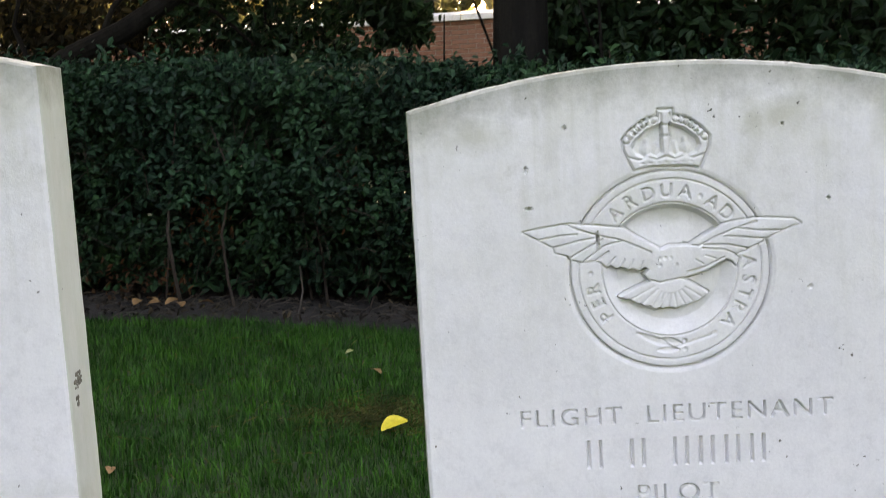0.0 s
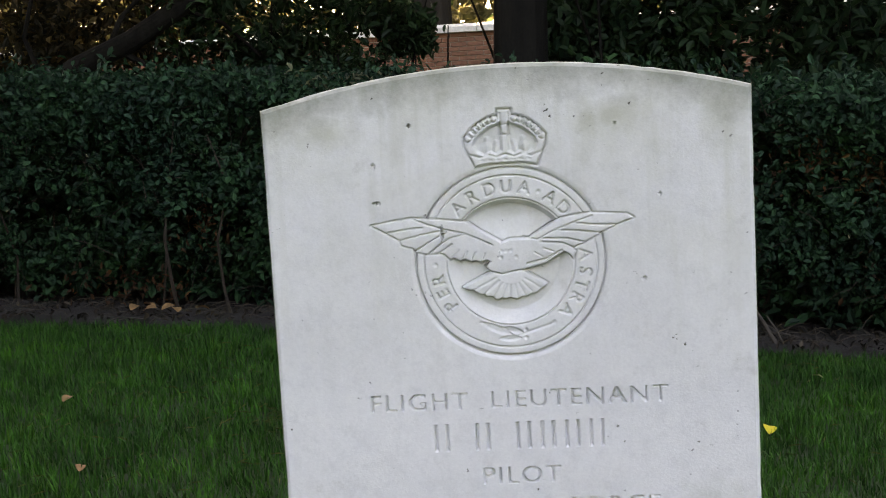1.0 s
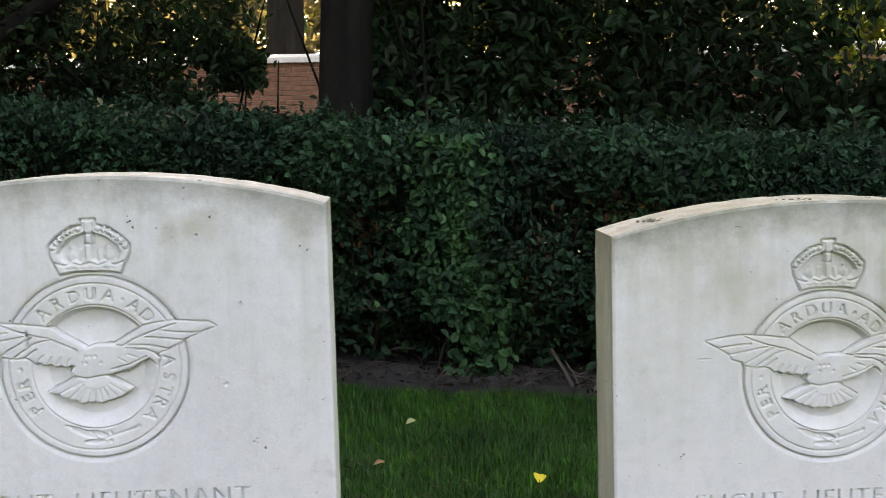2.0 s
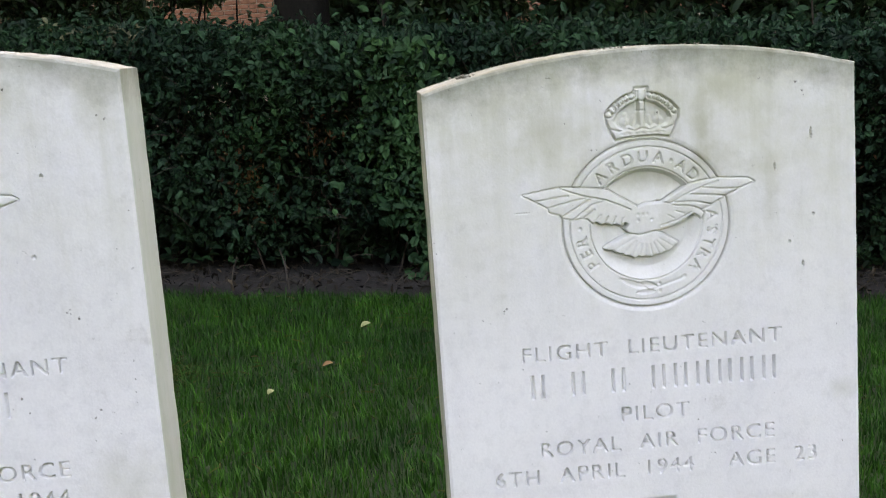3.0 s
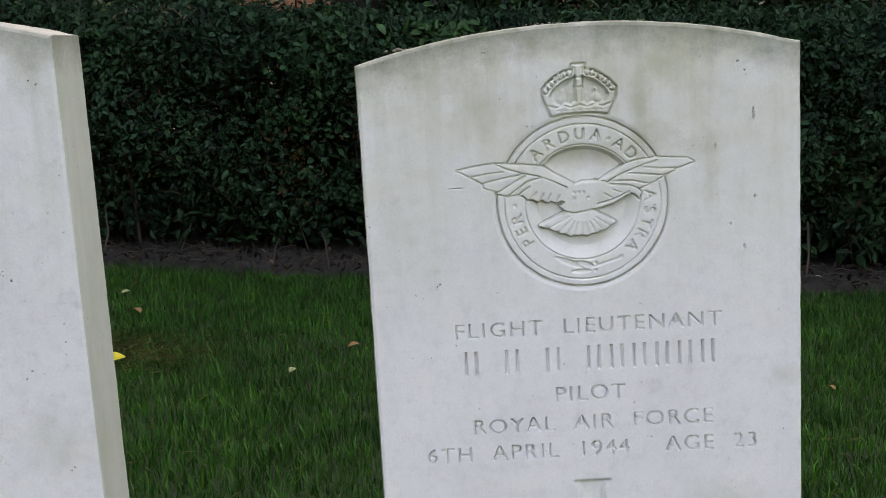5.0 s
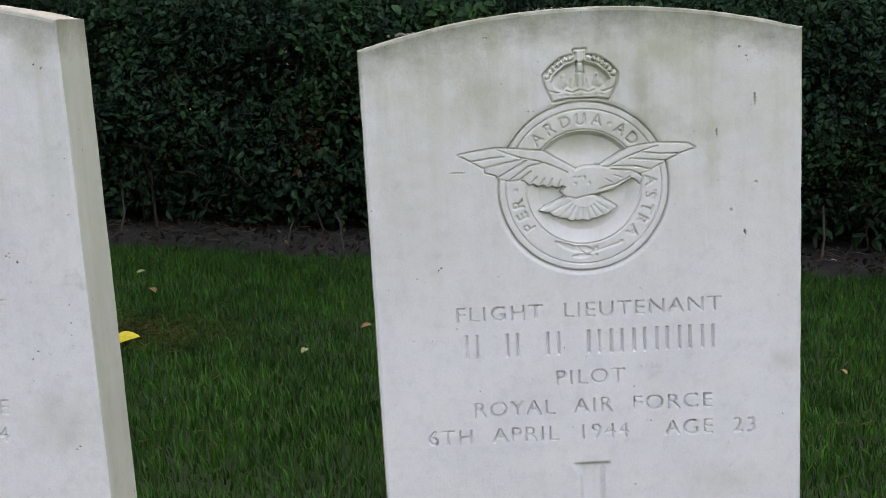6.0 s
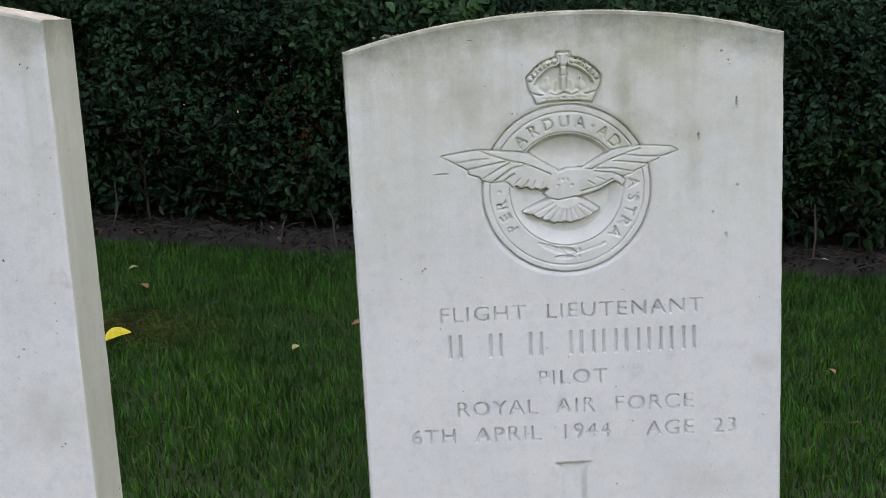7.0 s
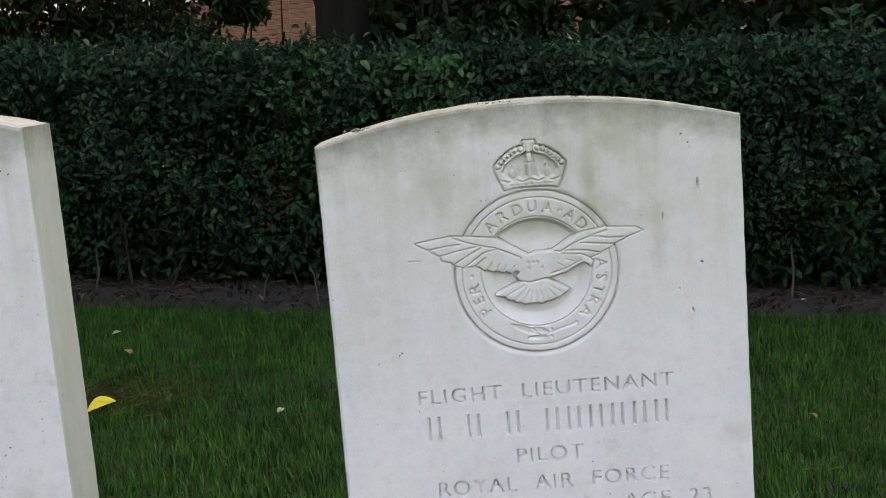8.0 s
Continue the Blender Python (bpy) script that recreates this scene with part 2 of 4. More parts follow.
def leaf_arrays(centre, along, normal, length, width):
    """Folded elliptical leaves: six points and two quads each."""
    along = along / np.linalg.norm(along, axis=1, keepdims=True)
    side = np.cross(normal, along)
    side /= np.linalg.norm(side, axis=1, keepdims=True) + 1e-9
    up = np.cross(along, side)
    L, Wd = length[:, None], width[:, None]
    base = centre - along * L * 0.5
    tip = centre + along * L * 0.5 - up * L * 0.08
    pts = [base]
    for s in (1, -1):
        for f, w in ((0.30, 0.46), (0.68, 0.40)):
            pts.append(base + along * L * f + side * Wd * w * s + up * Wd * 0.18)
    pts.append(tip)
    v = np.stack(pts, 1).reshape(-1, 3)
    k = np.arange(len(centre))[:, None] * 6
    f = np.concatenate([k + [[0, 1, 2, 5]], k + [[0, 5, 4, 3]]], 1).reshape(-1, 4)
    return v, f


def scatter_leaves(name, centre, size, mat, parent, rng, out=None, droop=0.3, aspect=0.55):
    n = len(centre)
    normal = rng.normal(size=(n, 3))
    normal[:, 2] = np.abs(normal[:, 2]) + 0.4
    if out is not None:
        normal = normal * 0.75 + out
    along = rng.normal(size=(n, 3))
    along[:, 2] -= droop
    length = size * rng.uniform(0.65, 1.25, n)
    v, f = leaf_arrays(centre, along, normal, length, length * aspect)
    return mesh_object(name, v, f, mat, parent)


def tube(bm, pts, radii, sides=8):
    """A tapered limb through pts."""
    rings = []
    for i, p in enumerate(pts):
        p = Vector(p)
        d = (Vector(pts[min(i + 1, len(pts) - 1)]) - Vector(pts[max(i - 1, 0)])).normalized()
        a = d.orthogonal().normalized()
        b = d.cross(a)
        rings.append([bm.verts.new(p + (a * math.cos(2 * math.pi * k / sides) + b * math.sin(2 * math.pi * k / sides)) * radii[i]) for k in range(sides)])
    for r0, r1 in zip(rings, rings[1:]):
        for k in range(sides):
            bm.faces.new((r0[k], r0[(k + 1) % sides], r1[(k + 1) % sides], r1[k]))
    bm.faces.new(rings[-1])


# ---------------------------------------------------------------- carving
W, CORNER, TOP, THICK = 0.1905, 0.786, 0.8125, 0.076
ARC_R = (W ** 2 + (TOP - CORNER) ** 2) / (2 * (TOP - CORNER))


def arc_z(u):
    return TOP - ARC_R + np.sqrt(ARC_R ** 2 - np.asarray(u) ** 2)


def poly_sdf(P, Q, poly):
    """Signed distance to a polygon, negative inside."""
    d = np.full(P.shape, 1e9)
    inside = np.zeros(P.shape, bool)
    m = len(poly)
    for i in range(m):
        (x0, y0), (x1, y1) = poly[i], poly[(i + 1) % m]
        ex, ey = x1 - x0, y1 - y0
        t = np.clip(((P - x0) * ex + (Q - y0) * ey) / (ex * ex + ey * ey + 1e-12), 0, 1)
        d = np.minimum(d, np.hypot(P - x0 - t * ex, Q - y0 - t * ey))
        if abs(ey) > 1e-12:
            hit = ((y0 > Q) != (y1 > Q)) & (P < (x1 - x0) * (Q - y0) / ey + x0)
            inside ^= hit
    return np.where(inside, -d, d)


def line_dist(P, Q, pts):
    d = np.full(P.shape, 1e9)
    for (x0, y0), (x1, y1) in zip(pts, pts[1:]):
        ex, ey = x1 - x0, y1 - y0
        t = np.clip(((P - x0) * ex + (Q - y0) * ey) / (ex * ex + ey * ey + 1e-12), 0, 1)
        d = np.minimum(d, np.hypot(P - x0 - t * ex, Q - y0 - t * ey))
    return d


def blur(a, k):
    for axis in (0, 1):
        a = sum(np.roll(a, s, axis) for s in range(-k, k + 1)) / (2 * k + 1)
    return a


def step(d, w):
    """1 inside (d < 0), 0 outside, over a slope of width w."""
    return np.clip(0.5 - d / w, 0, 1)


_glyphs = {}


def glyph_tris(text, spacing=1.0):
    """The filled outlines of a text in the built-in font, as triangles scaled to a cap height of 1."""
    key = (text, spacing)
    if key not in _glyphs:
        cu = bpy.data.curves.new("letters", "FONT")
        cu.body, cu.space_character, cu.resolution_u = text, spacing, 4
        ob = bpy.data.objects.new("letters", cu)
        me = bpy.data.meshes.new_from_object(ob)
        me.calc_loop_triangles()
        co = np.array([v.co[:2] for v in me.vertices])
        tri = np.array([t.vertices[:] for t in me.loop_triangles])
        bpy.data.objects.remove(ob)
        bpy.data.curves.remove(cu)
        bpy.data.meshes.remove(me)
        _glyphs[key] = co[tri]
    return _glyphs[key]


def raster(P, Q, tris):
    """Mask of the grid points that lie in any of the triangles."""
    mask = np.zeros(P.shape, bool)
    us, vs = P[0], Q[:, 0]
    for t in tris:
        i0, i1 = np.searchsorted(us, (t[:, 0].min(), t[:, 0].max()))
        j0, j1 = np.searchsorted(vs, (t[:, 1].min(), t[:, 1].max()))
        if i1 <= i0 or j1 <= j0:
            continue
        x, y = P[j0:j1, i0:i1], Q[j0:j1, i0:i1]
        s = [(t[(k + 1) % 3, 0] - t[k, 0]) * (y - t[k, 1]) - (t[(k + 1) % 3, 1] - t[k, 1]) * (x - t[k, 0]) for k in range(3)]
        mask[j0:j1, i0:i1] |= ((s[0] >= 0) & (s[1] >= 0) & (s[2] >= 0)) | ((s[0] <= 0) & (s[1] <= 0) & (s[2] <= 0))
    return mask


def text_tris(text, u0, u1, z0, z1, spacing=1.15):
    t = glyph_tris(text, spacing).copy()
    lo, hi = t.reshape(-1, 2).min(0), t.reshape(-1, 2).max(0)
    t[..., 0] = u0 + (t[..., 0] - lo[0]) / (hi[0] - lo[0]) * (u1 - u0)
    t[..., 1] = z0 + (t[..., 1] - lo[1]) / (hi[1] - lo[1]) * (z1 - z0)
    return t


def glyph_at(ch, cx, cy, turn, height):
    """One letter, centred, its top pointing along turn."""
    t = glyph_tris(ch).copy()
    flat = t.reshape(-1, 2)
    lo, hi = flat.min(0), flat.max(0)
    t = (t - (lo + hi) / 2) / max(hi[1] - lo[1], 0.3) * height
    c, s = math.cos(turn), math.sin(turn)
    return np.stack([cx + t[..., 0] * s + t[..., 1] * c, cy - t[..., 0] * c + t[..., 1] * s], -1)


def patch_grid(u0, u1, z0, z1, pitch):
    us = np.linspace(u0, u1, int(round((u1 - u0) / pitch)) + 1)
    zs = np.linspace(z0, z1, int(round((z1 - z0) / pitch)) + 1)
    return np.meshgrid(us, zs)


def patch_object(name, P, Q, H, mat, parent, label):
    """A carved part of a front face: H is how far it stands out, in metres."""
    H = H.copy()
    H[0, :] = H[-1, :] = 0
    H[:, 0] = H[:, -1] = 0
    v = np.stack([P, -H, Q], -1).reshape(-1, 3)
    r, c = P.shape
    k = (np.arange(r - 1)[:, None] * c + np.arange(c - 1)[None]).ravel()
    f = np.stack([k, k + 1, k + c + 1, k + c], 1)
    return tagged(mesh_object(name, v, f, mat, parent, True), label)


BADGE = (-0.118, 0.106, 0.576, 0.7815)
RING = 0.0735
RING_Z = 0.658


def in_badge(u, z):
    return BADGE[0] - 0.009 < u < BADGE[1] + 0.009 and BADGE[2] < z < BADGE[3]


def badge_heights(P, Q, pits):
    p, q = P / RING, (Q - RING_Z) / RING
    r = np.hypot(p, q)
    H = np.zeros(P.shape)
    mm = 0.001
    # field inside the ring, dished
    H -= 7.5 * mm * step(r - np.where(q > 0.1, 0.65, 0.60), np.where(q > 0.1, 0.05, 0.15))
    H += 1.2 * mm * np.clip(1 - (r / 0.5) ** 2, 0, 1)
    # ring lines
    H -= 4.2 * mm * np.exp(-((r - 1.012) / 0.010) ** 2)
    H -= 1.6 * mm * np.clip(1 - (r - 1.0) / 0.07, 0, 1) * (r > 1.0)
    H -= 2.2 * mm * np.exp(-((r - 0.925) / 0.0075) ** 2)
    H -= 2.2 * mm * np.exp(-((r - 0.685) / 0.0075) ** 2)
    # motto cut round the ring
    cut = np.zeros(P.shape, bool)
    for ch, a in (("P", 214), ("E", 203), ("R", 192), ("A", 132), ("R", 118), ("D", 104), ("U", 91), ("A", 77), ("A", 56), ("D", 43),
                  ("A", 3), ("S", -10), ("T", -21), ("R", -32), ("A", -44)):
        t = radians(a)
        cut |= raster(P, Q, glyph_at(ch, 0.805 * RING * math.cos(t), RING_Z + 0.805 * RING * math.sin(t), t, 0.0098))
    H -= 3.0 * mm * blur(cut.astype(float), 1)
    for a in (180, 66, -57):
        t = radians(a)
        H -= 1.2 * mm * step(np.hypot(p - 0.805 * math.cos(t), q - 0.805 * math.sin(t)) - 0.02, 0.02)
    # leaf spray at the foot of the ring
    for x0, y0, x1, y1, wd in ((-0.36, -0.64, 0.0, -0.80, 0.035), (-0.12, -0.71, 0.10, -0.77, 0.03), (-0.16, -0.83, 0.08, -0.83, 0.025)):
        ax, ay = x1 - x0, y1 - y0
        s = ((p - x0) * ax + (q - y0) * ay) / (ax * ax + ay * ay)
        off = np.abs((p - x0) * ay - (q - y0) * ax) / math.hypot(ax, ay)
        H -= 3.0 * mm * step(off - wd * np.clip(4 * s * (1 - s), 0, 1), 0.02) * (s > 0) * (s < 1)
    H -= 1.0 * mm * np.exp(-(line_dist(p, q, [(0.05, -0.80), (0.22, -0.75), (0.42, -0.69)]) / 0.014) ** 2)
    for x0, y0 in ((0.13, -0.74), (0.13, -0.83)):
        H -= 1.5 * mm * step(np.hypot(p - x0, q - y0) - 0.018, 0.02)
    # spread wings, body and tail: stand at the level of the face
    left_wing = [(-1.47, 0.455), (-1.25, 0.49), (-1.03, 0.515), (-0.76, 0.49), (-0.45, 0.45), (-0.33, 0.36), (-0.18, 0.27), (-0.10, 0.22), (-0.02, 0.05),
                 (-0.08, 0.0), (-0.20, 0.0), (-0.25, 0.03), (-0.31, 0.0), (-0.37, 0.03), (-0.42, 0.01), (-0.48, 0.05), (-0.54, 0.03), (-0.60, 0.07), (-0.64, 0.05),
                 (-0.70, 0.11), (-0.76, 0.13), (-0.88, 0.12), (-1.02, 0.155), (-1.03, 0.19), (-1.16, 0.23), (-1.17, 0.28), (-1.31, 0.365)]
    right_wing = [(1.32, 0.41), (1.25, 0.455), (0.88, 0.485), (0.68, 0.465), (0.54, 0.44), (0.35, 0.33), (0.22, 0.25), (0.06, 0.05), (0.10, -0.05), (0.22, -0.05),
                  (0.45, 0.06), (0.56, 0.12), (0.68, 0.12), (0.70, 0.14), (0.80, 0.17), (0.82, 0.19), (0.94, 0.245), (0.96, 0.27), (1.11, 0.33), (1.14, 0.35)]
    body = [(-0.20, 0.27), (-0.10, 0.20), (0.0, 0.24), (0.14, 0.24), (0.30, 0.24), (0.44, 0.16), (0.56, 0.14), (0.65, 0.13), (0.70, 0.08), (0.67, 0.0), (0.63, 0.05),
            (0.58, 0.08), (0.50, 0.04), (0.38, -0.03), (0.15, -0.09), (-0.01, -0.12), (-0.19, -0.12), (-0.27, -0.04), (-0.21, 0.02)]
    tail = [(-0.19, -0.10), (-0.31, -0.15), (-0.53, -0.26), (-0.45, -0.29), (-0.42, -0.285), (-0.35, -0.34), (-0.31, -0.335), (-0.27, -0.37), (-0.22, -0.365),
            (-0.16, -0.41), (-0.11, -0.385), (-0.08, -0.40), (-0.02, -0.385), (0.05, -0.41), (0.10, -0.38), (0.16, -0.38), (0.20, -0.355), (0.27, -0.34),
            (0.32, -0.30), (0.39, -0.26), (0.27, -0.18), (0.12, -0.09)]
    form = np.minimum(np.minimum(poly_sdf(p, q, left_wing), poly_sdf(p, q, right_wing)), np.minimum(poly_sdf(p, q, body), poly_sdf(p, q, tail)))
    on = step(form, 0.016)
    H = H * (1 - on) + on * (0.2 * mm + 0.5 * mm * np.clip(-form / 0.12, 0, 1))
    # cut round the wing tips where they cross the ring and the plain face
    H -= 2.8 * mm * np.exp(-((form - 0.006) / 0.0085) ** 2)
    # feathers
    feathers = [[(-1.31, 0.37), (-1.10, 0.40), (-0.93, 0.41)], [(-1.17, 0.285), (-0.91, 0.34), (-0.73, 0.365)], [(-1.02, 0.16), (-0.84, 0.26), (-0.67, 0.35)],
                [(-0.88, 0.12), (-0.65, 0.28), (-0.48, 0.32)], [(-0.75, 0.13), (-0.62, 0.22)],
                [(-1.03, 0.51), (-0.90, 0.45), (-0.72, 0.385), (-0.49, 0.33), (-0.33, 0.26), (-0.19, 0.19)],
                [(1.13, 0.345), (0.91, 0.355), (0.70, 0.385)], [(0.95, 0.27), (0.72, 0.30), (0.55, 0.315)], [(0.80, 0.175), (0.60, 0.225), (0.35, 0.235)],
                [(0.88, 0.45), (0.68, 0.39), (0.46, 0.31), (0.30, 0.225), (0.15, 0.26)], [(0.68, 0.12), (0.56, 0.175), (0.34, 0.20)],
                [(0.55, 0.10), (0.38, 0.02), (0.18, -0.03)], [(-0.20, -0.10), (-0.10, -0.13), (0.0, -0.11), (0.12, -0.09)]]
    for line in ([(-0.64, 0.06), (-0.55, 0.15)], [(-0.53, 0.03), (-0.46, 0.13)], [(-0.42, 0.02), (-0.37, 0.12)], [(-0.31, 0.01), (-0.27, 0.10)], [(0.46, 0.09), (0.36, 0.13)], [(0.34, 0.04), (0.26, 0.09)]):
        H -= 1.2 * mm * np.exp(-(line_dist(p, q, line) / 0.0078) ** 2)
    for line in feathers:
        H -= 2.8 * mm * np.exp(-(line_dist(p, q, line) / 0.0078) ** 2)
    for a in np.linspace(-55, 48, 9):
        t = radians(a - 90)
        H -= 0.7 * mm * on * np.exp(-(line_dist(p, q, [(0.0 + 0.2 * math.cos(t), -0.05 + 0.2 * math.sin(t)), (0.52 * math.cos(t), -0.0 + 0.52 * math.sin(t))]) / 0.011) ** 2)
    for k in range(5):
        H -= 1.0 * mm * step(np.hypot(p + 0.10 - 0.055 * (k % 4), q - 0.12 + 0.07 * (k // 3)) - 0.016, 0.02) * on
    # crown
    p, q = p / 0.91, 1.03 + (q - 1.03) * 1.08
    outline = [(-0.36, 1.03), (-0.46, 1.25), (-0.47, 1.36), (-0.38, 1.46), (-0.24, 1.55), (-0.10, 1.59), (-0.075, 1.59), (-0.075, 1.66), (0.075, 1.66), (0.075, 1.59),
               (0.10, 1.59), (0.24, 1.55), (0.38, 1.46), (0.47, 1.36), (0.46, 1.25), (0.36, 1.03), (0.18, 1.06), (-0.18, 1.06)]
    cd = poly_sdf(p, q, outline)
    con = step(cd, 0.03)
    H = np.where(q > 0.98, H * (1 - con) + con * 0.9 * mm, H)
    H -= 4.0 * mm * np.exp(-((cd - 0.01) / 0.013) ** 2) * (q > 1.0)
    for sgn in (-1, 1):
        lobe = [(sgn * 0.04, 1.52), (sgn * 0.20, 1.46), (sgn * 0.34, 1.35), (sgn * 0.37, 1.27), (sgn * 0.33, 1.20), (sgn * 0.25, 1.16), (sgn * 0.17, 1.19), (sgn * 0.10, 1.16), (sgn * 0.04, 1.20)]
        ld = poly_sdf(p, q, lobe)
        H -= 5.5 * mm * step(ld, 0.03)
        H += 2.4 * mm * step(np.hypot(p - sgn * 0.22, q - 1.24) - 0.05, 0.04)
        H += 1.8 * mm * step(line_dist(p, q, [(sgn * 0.22, 1.20), (sgn * 0.21, 1.34)]) - 0.02, 0.03)
        H += 1.6 * mm * step(line_dist(p, q, [(sgn * 0.12, 1.20), (sgn * 0.10, 1.30)]) - 0.02, 0.03)
        for k in range(7):
            a = k / 6
            bx, by = sgn * (0.12 + 0.31 * a ** 0.85), 1.565 - 0.21 * a ** 1.5
            dd = np.hypot(p - bx, q - by)
            H += 1.3 * mm * np.clip(1 - (dd / 0.046) ** 2, 0, 1) - 2.2 * mm * np.exp(-((dd - 0.044) / 0.010) ** 2)
    for line in ([(-0.05, 1.62), (-0.05, 1.38)], [(0.05, 1.62), (0.05, 1.38)], [(-0.05, 1.50), (0.05, 1.50)], [(-0.05, 1.38), (0.05, 1.38)],
                 [(-0.42, 1.17), (-0.30, 1.13), (-0.20, 1.16), (-0.10, 1.13), (0, 1.16), (0.10, 1.13), (0.20, 1.16), (0.30, 1.13), (0.42, 1.17)]):
        H -= 1.8 * mm * np.exp(-(line_dist(p, q, line) / 0.013) ** 2)
    for k in range(-3, 4):
        H -= 0.8 * mm * step(np.hypot((p - 0.09 * k) / 1.8, q - 1.095) - 0.012, 0.015)
    for u, z, ru, rz, deep in pits:
        if not in_badge(u, z):
            continue
        ragged = 0.35 * np.sin(P * 2900 + z * 70) * np.cos(Q * 2300 + u * 90)
        H -= deep * mm * step(np.hypot((P - u) / ru, (Q - z) / rz) - 1 + ragged, 0.6)
    edge = np.minimum(np.minimum(P - BADGE[0], BADGE[1] - P), np.minimum(Q - BADGE[2], BADGE[3] - Q))
    return H * np.clip(edge / 0.003, 0, 1)


def line_heights(P, Q, tris):
    return -0.0045 * blur((blur(raster(P, Q, tris).astype(float), 1) > 0.7).astype(float), 1)


def cross_heights(P, Q, centre):
    """Broad Latin cross with flared ends, sunk with a bevelled border."""
    p = np.abs(P - centre)
    stem = np.maximum(p - 0.0095 - 0.006 * np.clip(1 - (0.402 - Q) / 0.012, 0, 1) ** 2 - 0.006 * np.clip((0.12 - Q) / 0.02, 0, 1) ** 2,
                      np.maximum(Q - 0.402, 0.10 - Q))
    arm = np.maximum(np.abs(Q - 0.327) - 0.0095 - 0.006 * np.clip((p - 0.05) / 0.012, 0, 1) ** 2, p - 0.0625)
    return -0.007 * step(np.minimum(stem, arm), 0.003)


def slab_object(parent, mat, holes):
    """The slab itself: a rounded arris all round, and a front left open where carved parts sit."""
    e = 0.0036
    us = sorted({round(float(u), 5) for u in np.linspace(-W + e, W - e, 49)} | {round(h[k], 5) for h in holes for k in (0, 1)})
    zs = sorted({-0.12, 0.0, 0.7815} | {round(0.03 * k + 0.011, 5) for k in range(26)} | {round(h[k], 5) for h in holes for k in (2, 3)})
    zs = [z for z in zs if z <= 0.7815]
    v, f = [], []
    index = {}

    def vert(x, y, z):
        key = (round(x, 5), round(y, 5), round(z, 5))
        if key not in index:
            index[key] = len(v)
            v.append(key)
        return index[key]

    for u0, u1 in zip(us, us[1:]):
        for z0, z1 in zip(zs, zs[1:]):
            cu, cz = (u0 + u1) / 2, (z0 + z1) / 2
            if any(h[0] < cu < h[1] and h[2] < cz < h[3] for h in holes):
                continue
            t0 = min(z1, float(arc_z(u0)) - e)
            t1 = min(z1, float(arc_z(u1)) - e)
            f.append((vert(u0, 0, z0), vert(u1, 0, z0), vert(u1, 0, t1), vert(u0, 0, t0)))
        z1 = zs[-1]
        f.append((vert(u0, 0, z1), vert(u1, 0, z1), vert(u1, 0, max(z1, float(arc_z(u1)) - e)), vert(u0, 0, max(z1, float(arc_z(u0)) - e))))
    # outline, from the bottom left round the top to the bottom right
    inner = [(-W + e, z) for z in zs] + [(u, max(zs[-1], float(arc_z(u)) - e)) for u in us] + [(W - e, z) for z in reversed(zs)]
    outer = [(-W, z) for z in zs] + [(u * W / (W - e), float(arc_z(min(abs(u * W / (W - e)), W)))) for u in us] + [(W, z) for z in reversed(zs)]
    rings = [[(a[0], 0, a[1]) for a in inner],
             [(a[0] * 0.3 + b[0] * 0.7, e * 0.3, a[1] * 0.3 + b[1] * 0.7) for a, b in zip(inner, outer)],
             [(b[0], e, b[1]) for b in outer], [(b[0], THICK - e, b[1]) for b in outer],
             [(a[0] * 0.3 + b[0] * 0.7, THICK - e * 0.3, a[1] * 0.3 + b[1] * 0.7) for a, b in zip(inner, outer)],
             [(a[0], THICK, a[1]) for a in inner]]
    # small knocks along the arrises
    for r_, amount in ((1, 0.0009), (2, 0.0007), (3, 0.0007)):
        rings[r_] = [(x * (1 - amount * worn / W), y, z - amount * worn * (abs(x) < W - 0.004))
                     for (x, y, z) in rings[r_] for worn in [max(0.0, noise.noise((x * 70 + r_, z * 55, parent.location.x * 9))) * 1.6]]
    ids = [[vert(*p) for p in ring] for ring in rings]
    for r0, r1 in zip(ids, ids[1:]):
        for k in range(len(r0) - 1):
            face = [r0[k], r0[k + 1], r1[k + 1], r1[k]]
            if len(set(face)) >= 3:
                f.append(tuple(dict.fromkeys(face)))
    f.append(tuple(dict.fromkeys(ids[-1])))
    ob = mesh_object("slab", v, f, mat, parent)
    return ob


